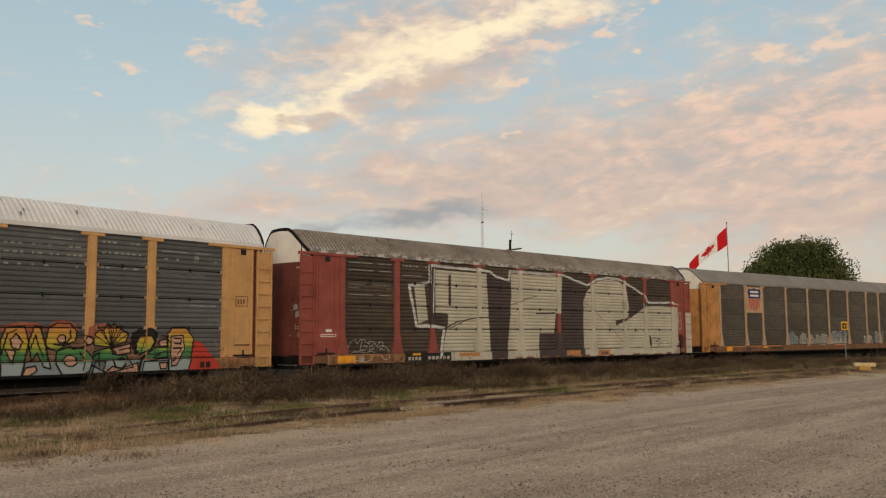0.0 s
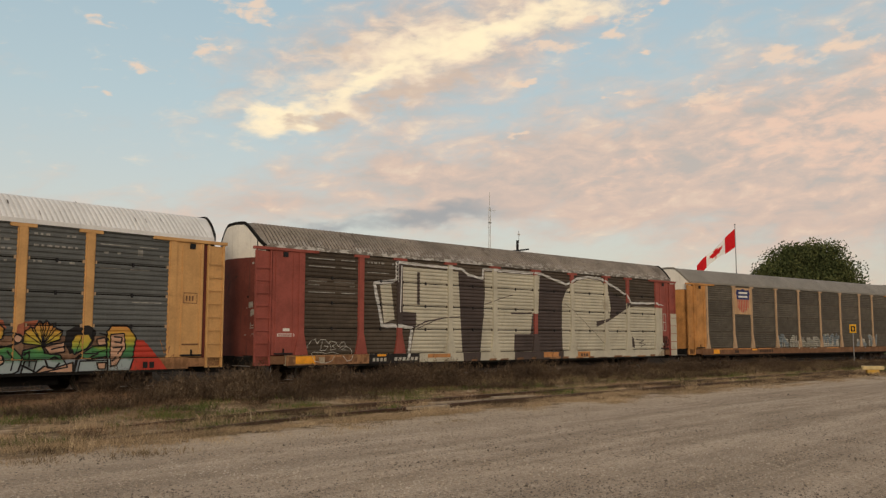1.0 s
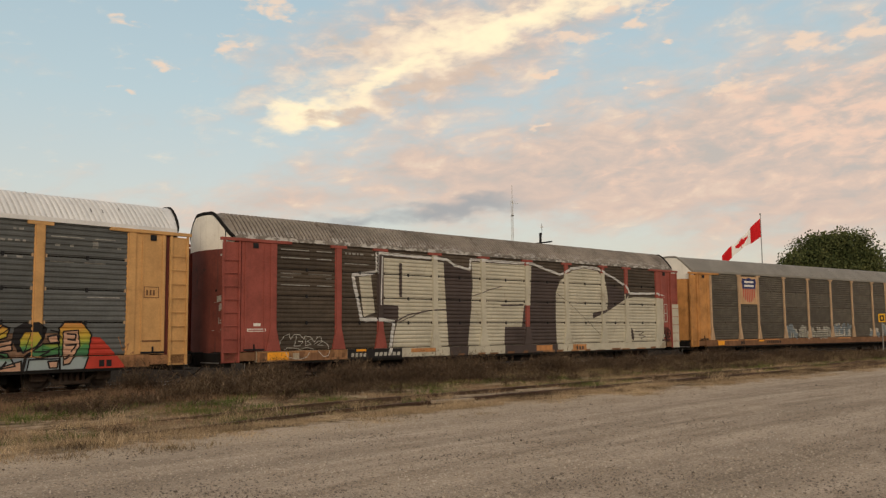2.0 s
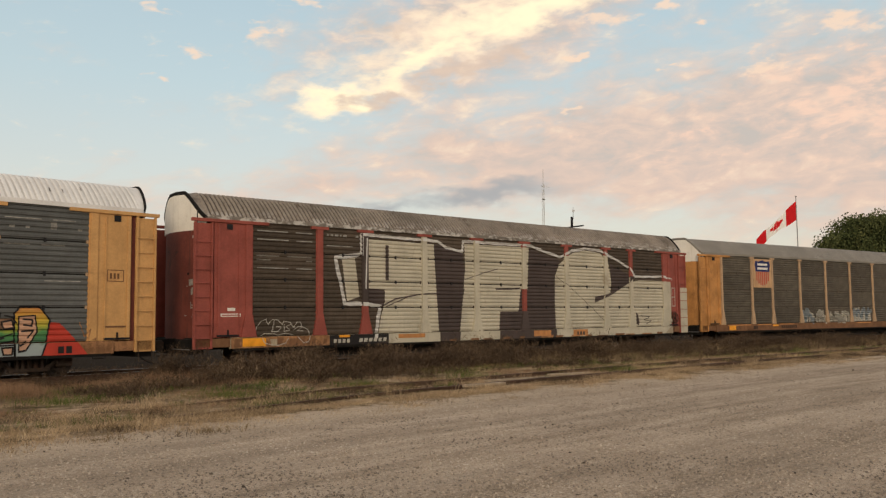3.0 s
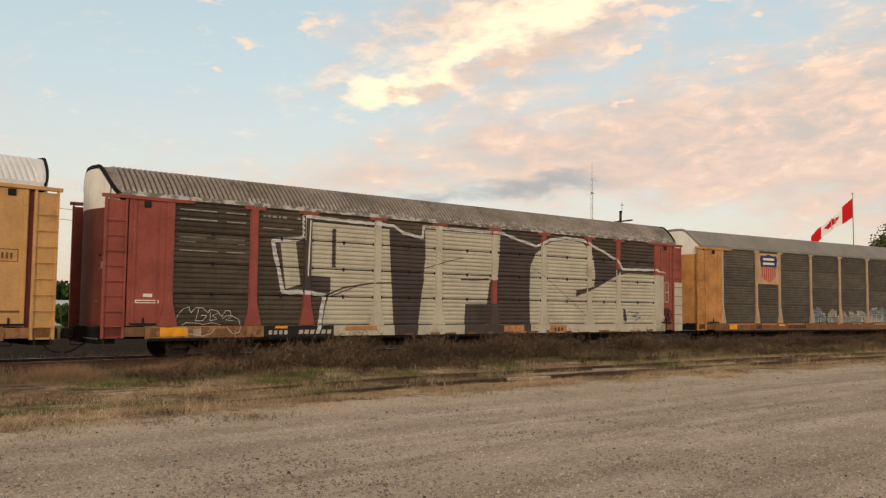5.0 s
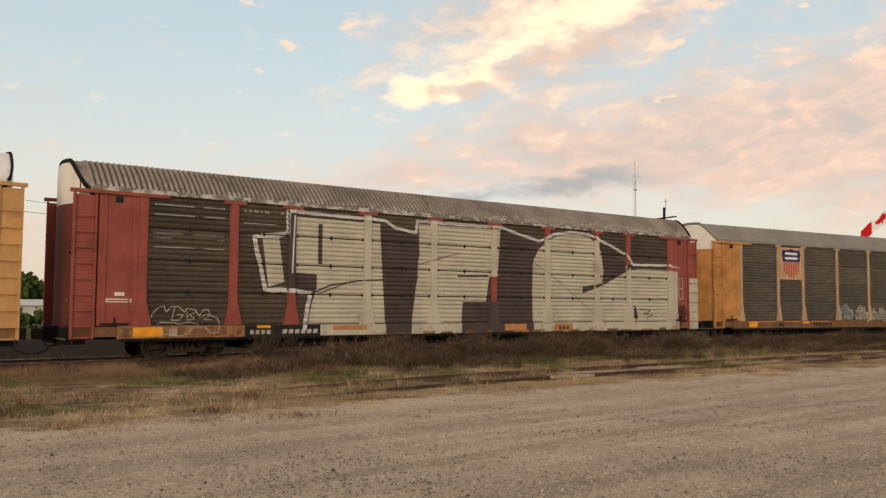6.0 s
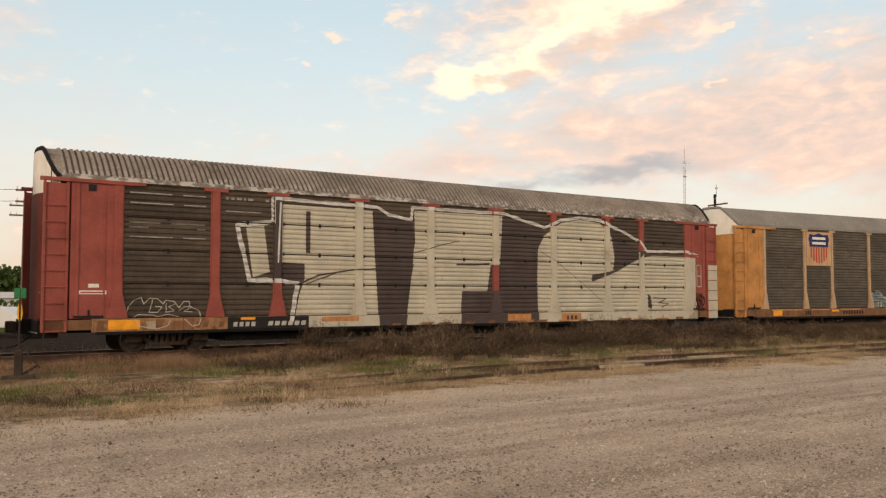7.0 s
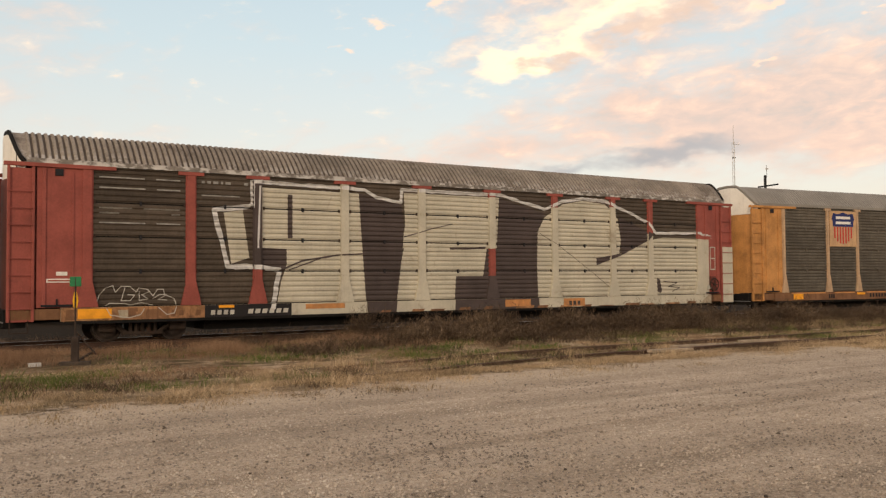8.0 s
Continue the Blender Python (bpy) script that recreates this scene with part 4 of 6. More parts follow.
scatter_stones("clods", "dark clods and larger stones on the gravel lot", "clod", 420, lot_point, (0.012, 0.034), 15)
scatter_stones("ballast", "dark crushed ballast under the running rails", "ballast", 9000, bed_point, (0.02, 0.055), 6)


def blades(name, label, mat, spots, h, w, lean, per, seed, spread=0.1):
    """Tufts: spots is a list of (x, y, z, size)."""
    rng = random.Random(seed)
    vs, fs = [], []
    for x, y, z, s in spots:
        for _ in range(per):
            a = rng.random() * 6.283
            bx, by = x + rng.gauss(0, spread), y + rng.gauss(0, spread)
            hh = s * rng.uniform(h[0], h[1])
            le = rng.uniform(lean[0], lean[1]) * hh
            dx, dy = math.cos(a) * le, math.sin(a) * le
            t = rng.random() * 6.283
            wx, wy = math.cos(t) * w / 2, math.sin(t) * w / 2
            k = len(vs)
            vs += [(bx - wx, by - wy, z - 0.02), (bx + wx, by + wy, z - 0.02), (bx + dx * 0.35 + wx * 0.8, by + dy * 0.35 + wy * 0.8, z + hh * 0.6),
                   (bx + dx * 0.35 - wx * 0.8, by + dy * 0.35 - wy * 0.8, z + hh * 0.6), (bx + dx, by + dy, z + hh)]
            fs += [(k, k + 1, k + 2, k + 3), (k + 3, k + 2, k + 4)]
    ob = new(name, mesh_of(name, vs, fs, mat))
    return tagged(ob, label, "grass", kind="stuff")


def spots(n, a_rng, d_rng, seed, thresh=0.0, freq=0.35, size=(0.7, 1.2), bias=1.0):
    rng, out = random.Random(seed), []
    while len(out) < n:
        a = a_rng[0] + (a_rng[1] - a_rng[0]) * rng.random() ** bias
        d = rng.uniform(*d_rng)
        p = on_track(a, d)
        v = noise.noise(Vector((p.x * freq, p.y * freq, seed)))
        if v + rng.uniform(-0.25, 0.25) < thresh:
            continue
        clump = noise.noise(Vector((p.x * 0.8, p.y * 0.8, seed + 40.0)))
        out.append((p.x, p.y, ground_z(d, p.x, p.y), rng.uniform(*size) * (0.85 + 0.75 * clump)))
    return out


blades("dry_grass", "short straw-coloured grass along the siding", "straw", spots(8500, (-3, 62), (6.5, 13.6), 11, 0.20, 0.7, bias=1.25), (0.015, 0.075), 0.007, (0.7, 2.6), 14, 21, 0.17)
blades("dry_grass", "straw-coloured grass tufts at the gravel's edge", "straw", spots(1500, (-3, 60), (12.4, 14.6), 12, 0.26, 0.8), (0.02, 0.10), 0.006, (0.5, 1.8), 18, 22, 0.16)
blades("green_grass", "olive green grass and low weeds between the tracks", "grass", spots(2600, (-3, 62), (4.0, 12.2), 13, 0.30, 0.42, bias=1.25), (0.03, 0.17), 0.007, (0.3, 1.3), 13, 23, 0.17)
blades("brown_grass", "matted brown grass between the tracks", "rusty_grass", spots(7000, (-3, 62), (2.4, 11.5), 16, 0.05, 0.6, bias=1.25), (0.02, 0.11), 0.007, (0.6, 2.2), 12, 26, 0.18)
blades("reddish_grass", "reddish brown seeding grass beside the running track", "rusty_grass", spots(2200, (-3, 14), (2.4, 6.5), 14, -0.05, 0.5), (0.08, 0.26), 0.005, (0.2, 0.9), 14, 24, 0.15)
blades("tan_grass", "tall faded grass beside the running track", "fade", spots(3200, (24, 72), (2.4, 8.0), 15, -0.08, 0.45), (0.10, 0.32), 0.006, (0.1, 0.7), 12, 25, 0.17)


blades("margin_tufts", "low dry tufts straggling into the gravel", "fade", spots(420, (-3, 60), (12.6, 15.0), 20, 0.34, 1.1, (0.6, 1.3)), (0.02, 0.09), 0.008, (0.6, 1.8), 30, 30, 0.14)
blades("edge_clumps", "bushy straw clumps on the bare margin", "straw", spots(90, (-3, 48), (12.3, 14.0), 51, 0.20, 0.9, (0.7, 1.5)), (0.03, 0.12), 0.008, (0.6, 2.2), 110, 52, 0.15)
blades("dark_clumps", "dark low weed clumps on the bare margin", "weed", spots(170, (-3, 52), (10.5, 13.6), 53, 0.15, 0.6, (0.8, 1.6)), (0.03, 0.15), 0.009, (0.4, 1.6), 90, 54, 0.19)
blades("straw_tufts", "taller straw tufts growing over the sunken rails", "straw", spots(750, (6, 60), (10.2, 13.0), 17, 0.30, 0.9, (0.8, 1.5)), (0.06, 0.20), 0.006, (0.3, 1.1), 26, 27, 0.13)
blades("green_tufts", "fresh green weed tufts scattered over the verge", "fresh", spots(380, (-2, 60), (5.0, 12.4), 18, 0.38, 0.7, (0.8, 1.5)), (0.04, 0.16), 0.012, (0.4, 1.3), 26, 28, 0.15)
blades("dark_weeds", "dark withered growth beyond the running track", "rusty_grass", spots(2600, (-8, 60), (-9.0, -2.6), 19, -0.1, 0.5), (0.10, 0.40), 0.012, (0.2, 0.9), 10, 29, 0.2)


def weeds(name, label, spots_, seed):
    rng = random.Random(seed)
    vs, fs = [], []

    def blade(p, q, w):
        t = rng.random() * 6.283
        wx, wy = math.cos(t) * w, math.sin(t) * w
        k = len(vs)
        vs.extend([(p[0] - wx, p[1] - wy, p[2]), (p[0] + wx, p[1] + wy, p[2]), (q[0], q[1], q[2])])
        fs.append((k, k + 1, k + 2))

    for x, y, z, s in spots_:
        for _ in range(6):
            h = s * rng.uniform(0.30, 0.72)
            a, le = rng.random() * 6.283, rng.uniform(0.05, 0.4) * h
            bx, by = x + rng.gauss(0, 0.14), y + rng.gauss(0, 0.14)
            tip = (bx + math.cos(a) * le, by + math.sin(a) * le, z + h)
            blade((bx, by, z - 0.02), tip, 0.005)
            for _ in range(12):
                f = rng.uniform(0.15, 1.0) ** 0.8
                p = (bx + (tip[0] - bx) * f, by + (tip[1] - by) * f, z + h * f)
                b = rng.random() * 6.283
                r = rng.uniform(0.05, 0.19)
                blade(p, (p[0] + math.cos(b) * r, p[1] + math.sin(b) * r, p[2] + rng.uniform(-0.02, 0.13)), rng.uniform(0.004, 0.013))
    ob = new(name, mesh_of(name, vs, fs, "weed"))
    return tagged(ob, label, "weeds", kind="stuff")


weeds("withered_weeds", "dense withered brown weeds beside the running track", spots(2300, (12.5, 30), (2.6, 6.2), 31, 0.16, 0.55, (0.35, 1.4)), 41)
weeds("withered_weeds", "patchy withered weeds further along the track", spots(1600, (28, 52), (2.6, 6.0), 33, 0.16, 0.5, (0.3, 1.05)), 43)
weeds("withered_weeds", "thin withered weeds between the tracks", spots(1100, (9, 62), (2.6, 9.0), 32, 0.12, 0.5, (0.25, 0.75)), 42)


def sleeper_plank(az_d, length, turn):
    a, d = az_d
    p = on_track(a, d, 0.02)
    ob = boxes("old_plank", "weathered_wood", None, (-length / 2, length / 2, -0.07, 0.07, -0.03, 0.03), bevel=0.01, m=pose(*p, 0, 1.0, -math.degrees(a / RAD) + turn))
    tagged(ob, "bleached timber plank lying in the grass", "plank")


sleeper_plank((17.8, 11.8), 2.4, 2)
sleeper_plank((20.2, 11.6), 1.7, -2)
sleeper_plank((16.0, 12.3), 1.4, 3)

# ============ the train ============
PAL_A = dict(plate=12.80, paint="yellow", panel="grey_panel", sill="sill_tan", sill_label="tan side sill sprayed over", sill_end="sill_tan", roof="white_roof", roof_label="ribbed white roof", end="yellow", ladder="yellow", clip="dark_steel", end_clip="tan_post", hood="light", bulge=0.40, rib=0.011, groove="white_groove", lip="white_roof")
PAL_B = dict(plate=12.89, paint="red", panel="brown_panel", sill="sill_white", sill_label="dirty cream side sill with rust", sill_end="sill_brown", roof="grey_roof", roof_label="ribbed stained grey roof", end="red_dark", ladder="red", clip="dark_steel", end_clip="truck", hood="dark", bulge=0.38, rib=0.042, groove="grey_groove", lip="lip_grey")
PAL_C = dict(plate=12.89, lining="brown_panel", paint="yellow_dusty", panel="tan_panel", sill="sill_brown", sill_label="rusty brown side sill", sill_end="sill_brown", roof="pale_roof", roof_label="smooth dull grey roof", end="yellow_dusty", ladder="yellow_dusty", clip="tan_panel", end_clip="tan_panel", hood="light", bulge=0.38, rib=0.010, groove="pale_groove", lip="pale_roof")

# sprayed stretches of the red car's posts, from the sill up
SPRAYED = {2: [(0.97, 2.0, "red"), (2.0, 4.66, "plum")], 3: "cream", 4: "cream", 5: [(0.97, 1.75, "plum"), (1.75, 2.69, "red"), (2.69, 4.42, "cream"), (4.42, 4.66, "red")],
           6: [(0.97, 4.2, "cream"), (4.2, 4.66, "red")], 7: [(0.97, 4.32, "cream"), (4.32, 4.66, "red")], 8: [(0.97, 3.35, "cream"), (3.35, 4.66, "red")], 9: [(0.97, 3.2, "cream"), (3.2, 4.66, "red")]}
car_a = autorack("yellow autorack railcar with grey panels, white roof and colourful graffiti", PAL_A, no_foot=(2, 3, 4, 5, 6, 7, 8, 9))
car_b = autorack("oxide red autorack railcar with dark panels and large cream graffiti", PAL_B, flare_mat={**{k: "cream" for k in (3, 4, 6, 7, 8, 9)}, 5: "plum"}, post_mat=SPRAYED)
FADED = {k: "tan_post" for k in range(10)}
car_c = autorack("yellow autorack railcar with dusty panels and a shield emblem", PAL_C, waves=7, narrow=True, post_mat=FADED, flare_mat=FADED)
car_d = autorack("yellow autorack railcar coupled behind the shield car", PAL_C, waves=7, narrow=True, post_mat=FADED, flare_mat=FADED)


def inside(poly, x, z):
    hit = False
    for (x0, z0), (x1, z1) in zip(poly, poly[1:] + poly[:1]):
        if (z0 > z) != (z1 > z) and x < x0 + (z - z0) / (z1 - z0) * (x1 - x0):
            hit = not hit
    return hit


def paint_b(car):
    cream = [[(-6.87, 4.38), (-3.68, 4.34), (-3.59, 2.98), (-3.41, 0.6), (-6.45, 0.6), (-6.25, 1.62), (-6.08, 2.09), (-6.08, 2.57), (-6.9, 2.6)],
             [(-7.99, 3.6), (-7.43, 3.69), (-7.23, 2.3), (-7.77, 2.13)],
             [(-2.06, 4.43), (1.72, 4.45), (1.6, 2.69), (1.18, 2.67), (1.02, 1.74), (-0.08, 1.74), (-0.16, 0.6), (-2.39, 0.6), (-2.24, 1.91), (-2.07, 2.64), (-2.17, 2.68), (-2.02, 3.37)],
             [(3.39, 3.3), (3.71, 3.83), (4.55, 4.33), (5.5, 4.5), (6.61, 4.41), (7.23, 3.88), (7.39, 3.09), (7.29, 2.55), (6.15, 2.39), (6.14, 2.12), (7.43, 2.51), (8.78, 3.07), (9.56, 3.22), (12.25, 3.2), (12.19, 0.98), (11.6, 0.6), (3.4, 0.6), (3.35, 2.11)]]
    for poly in cream:
        coat("graffiti_letter", [poly], "cream", car, "huge blocky cream sprayed letter")
    sprayed = bpy.data.meshes.new("sprayed_clip")
    for ob in car.children:
        if ob.name.startswith("panel_clip"):
            if not sprayed.vertices:
                bm = bmesh.new()
                bm.from_mesh(ob.data)
                bm.to_mesh(sprayed)
                bm.free()
                sprayed.materials.append(M["cream"])
            cx, cz = ob.matrix_local.translation.x, ob.matrix_local.translation.z
            if any(inside(poly, cx, cz) for poly in cream):
                ob.data = sprayed
    plum = [[(-3.68, 4.34), (-2.18, 4.1), (-2.06, 3.37), (-2.11, 2.64), (-2.39, 0.6), (-3.41, 0.6), (-3.59, 2.98)],
            [(1.72, 4.42), (3.71, 3.97), (3.39, 3.3), (3.35, 2.11), (3.4, 0.6), (-0.16, 0.6), (-0.08, 1.74), (1.02, 1.74), (1.18, 2.67), (1.6, 2.69)],
            [(7.32, 3.95), (9.1, 3.34), (8.78, 3.07), (7.43, 2.51), (7.39, 3.09)], [(-6.9, 2.6), (-6.08, 2.57), (-6.08, 2.09), (-6.25, 1.9), (-6.9, 1.95)],
            rect(-7.1, -6.86, 2.06, 4.52), [(6.15, 2.39), (7.3, 2.56), (7.43, 2.51), (6.14, 2.12)], [(9.27, 1.64), (9.42, 1.6), (9.54, 1.13), (9.44, 1.04), (9.29, 1.13)]]
    for k, poly in enumerate(plum):
        coat("graffiti_shadow", [poly], "plum", car, "dark plum sprayed shadow between the letters", 0.010, posts=k != 1)
    top = [(-7.14, 3.82), (-7.14, 4.53), (-6.3, 4.52), (-4.23, 4.49), (-3.49, 4.47), (-3.05, 4.24), (-2.18, 4.12), (-2.14, 4.54), (-0.32, 4.53), (1.77, 4.54), (3.71, 4.12), (4.55, 4.44), (5.5, 4.58), (6.61, 4.52), (7.91, 4.12), (8.8, 3.78), (9.25, 3.39), (11.65, 3.44), (12.39, 3.3)]
    left = [(-7.14, 3.82), (-8.27, 3.66), (-7.88, 2.05), (-6.83, 2.03), (-6.31, 1.95), (-6.52, 0.84)]
    coat("graffiti_outline", stroke(top, 0.11) + stroke(left, 0.14) + stroke([(-6.92, 4.4), (-6.98, 2.6)], 0.06), "white_line", car, "white sprayed outline round the letters", 0.015)
    lines = stroke([(-6.31, 1.92), (-5.59, 2.22), (-4.47, 2.4), (-3.5, 2.46)], 0.05) + stroke([(-6.0, 1.95), (-5.0, 2.30)], 0.035) + stroke([(-2.07, 3.01), (-0.99, 3.31), (-0.22, 3.48)], 0.03)
    lines += stroke([(3.39, 3.3), (4.52, 2.73), (5.86, 1.91), (6.83, 1.27)], 0.018) + stroke([(-0.3, 2.66), (1.1, 2.70)], 0.07) + stroke([(9.6, 1.5), (10.4, 1.45), (9.9, 1.3), (10.5, 1.25), (10.1, 1.1)], 0.03)
    lines += [rect(-6.05, -5.9, 2.9, 4.2)]
    coat("graffiti_scribble", lines, "plum", car, "thin dark drips and lines over the letters", 0.018)
    tag = [[(-11.44, 0.98), (-11.37, 1.27), (-11.21, 1.46), (-11.02, 1.53), (-10.95, 1.35), (-10.8, 1.51), (-10.57, 1.5), (-10.41, 1.35), (-10.34, 1.46), (-10.11, 1.42), (-9.96, 1.24), (-9.84, 1.42), (-9.69, 1.42), (-9.65, 1.27), (-9.39, 1.16), (-9.34, 0.99)],
           [(-10.7, 1.48), (-10.8, 1.12), (-10.56, 1.12), (-10.45, 1.27), (-10.62, 1.28)], [(-10.33, 1.36), (-10.33, 1.12), (-10.1, 1.16), (-10.26, 1.27), (-10.08, 1.35)], [(-9.97, 1.16), (-9.8, 1.27), (-9.6, 1.27), (-9.82, 1.14), (-9.58, 1.12)],
           [(-11.2, 0.99), (-11.1, 1.06), (-10.68, 1.04), (-10.57, 1.0), (-10.28, 1.06), (-9.96, 0.99)], [(-11.18, 0.92), (-11.08, 0.74), (-10.6, 0.66), (-10.3, 0.74), (-10.2, 0.9)], [(-9.82, 0.92), (-9.6, 0.72), (-9.4, 0.76), (-9.34, 0.93)]]
    lines = []
    for line in tag:
        lines += stroke(line, 0.024)
    coat("tag", lines, "chalk", car, "pale scribbled tag low on the panels", 0.015, posts=False)
    # rusty tan stretch of sill, orange patches, black number board
    coat("sill_patch", [rect(-12.3, -8.55, 0.6, 0.96)], "sill_tan", car, "", 0.004)
    rng = random.Random(77)
    for k in range(16):
        x = -12.2 + k * 0.225
        coat("sill_patch", [rect(x, x + rng.uniform(0.12, 0.3), 0.61 + rng.uniform(0, 0.08), 0.94 - rng.uniform(0, 0.12), rng.uniform(-0.05, 0.05))], rng.choice(["sill_brown", "sill_white", "orange", "sill_brown", "sill_tan"]), car, "", 0.0055 + 0.0004 * k)
    for k in range(14):
        x = -3.0 + k * 1.05 + rng.uniform(-0.3, 0.3)
        coat("sill_patch", [rect(x, x + rng.uniform(0.3, 0.9), 0.61, 0.64 + rng.uniform(0, 0.07), 0.05)], rng.choice(["sill_brown", "sill_tan"]), car, "", 0.0125 + 0.0003 * k)
    coat("sill_patch", [rect(-8.55, -5.95, 0.6, 0.96)], "ink", car, "black number board on the sill", 0.012)
    coat("sill_patch", [rect(-11.9, -11.05, 0.66, 0.92), rect(-8.15, -7.7, 0.87, 0.95)], "amber", car, "yellow sill marking", 0.0145)
    coat("sill_patch", [rect(-5.5, -4.2, 0.78, 0.93), rect(1.9, 3.0, 0.68, 0.92), rect(4.5, 5.5, 0.64, 0.92)], "orange", car, "orange sill stencil patch", 0.0175)
    bars = [rect(-8.38 + 0.185 * k, -8.26 + 0.185 * k, 0.68, 0.81, 0.01) for k in range(4)] + [rect(-7.30 + 0.215 * k, -7.15 + 0.215 * k, 0.69, 0.82, 0.03) for k in range(6)]
    coat("number_marks", bars, "chalk", car, "white slanted marks on the sill", 0.016)
    coat("number_marks", [rect(4.75 + 0.2 * k, 4.88 + 0.2 * k, 0.68, 0.83) for k in range(3)], "plum", car, "", 0.020)
    rng = random.Random(8)
    bars = []
    for bay, z in ((0, 4.42), (0, 4.14), (0, 3.60), (0, 3.46), (0, 3.2), (1, 4.40), (1, 4.05), (2, 4.3), (4, 3.3), (5, 3.45)):
        x, x1 = POSTS[bay] + 0.3, POSTS[bay + 1] - 0.3
        long = rng.random() < 0.5
        while x < x1:
            n = rng.uniform(0.5, 1.2) if long else rng.uniform(0.05, 0.16)
            if rng.random() < 0.7:
                bars.append(rect(x, min(x1, x + n), z, z + (0.035 if long else 0.075)))
            x += n + (0.3 if long else 0.07)
    coat("worn_stencil", bars, "faint", car, "worn pale stencil marks", 0.004, posts=False, sill=False)
    for nm, mt, d in (("label_plate", "white_mark", (-12.65, -11.95, -1.472, -1.455, 1.62, 1.72)), ("label_plate", "white_mark", (-12.42, -12.15, -1.472, -1.455, 1.80, 1.90)), ("label_bar", "red", (-12.62, -11.98, -1.478, -1.465, 1.65, 1.69))):
        boxes(nm, mt, car, d)
    boxes("painted_plate", "cream", car, (11.8, 12.2, -1.49, -1.462, 0.98, 3.18), (13.0, 13.6, -1.525, -1.512, 0.62, 2.9), label="lower plate sprayed cream")
    boxes("placard_marks", "chalk", car, (12.3, 12.6, -1.475, -1.465, 2.4, 2.44), (12.3, 12.6, -1.475, -1.465, 1.95, 1.99), (12.3, 12.33, -1.475, -1.465, 1.95, 2.9), (12.57, 12.6, -1.475, -1.465, 1.95, 2.9), (12.3, 12.6, -1.475, -1.465, 2.86, 2.9))
    bm = bmesh.new()
    rim = [(12.38 + 0.25 * math.cos(k * math.pi / 7), 1.36 + 0.25 * math.sin(k * math.pi / 7)) for k in range(15)]
    for (xa, za), (xb, zb) in zip(rim, rim[1:]):
        bm_tube(bm, (xa, -1.60, za), (xb, -1.60, zb), 0.02, sides=6)
    for xa, za in rim[:14:3]:
        bm_tube(bm, (12.38, -1.60, 1.36), (xa, -1.60, za), 0.014, sides=5)
    bm_tube(bm, (12.38, -1.62, 1.36), (12.38, -1.47, 1.36), 0.05, sides=8)
    brake = part("hand_brake", bm, "truck", car, "rusty hand brake wheel")
    boxes("gear_case", "red_dark", brake, (12.22, 12.54, -1.57, -1.465, 1.14, 1.70), bevel=0.04, label="sooty brake gear case")
    boxes("release_box", "chalk", brake, (12.06, 12.22, -1.54, -1.465, 1.16, 1.32), bevel=0.02, label="pale release box")
    bm = bmesh.new()
    bm_tube(bm, (12.38, -1.50, 1.15), (12.42, -1.48, 0.70), 0.016, sides=6)
    part("brake_chain", bm, "truck", brake)
    boxes("end_marks", "chalk", car, (-13.5, -13.3, -1.18, -1.16, 1.9, 1.93), (-13.5, -13.3, -1.18, -1.16, 1.98, 2.01))


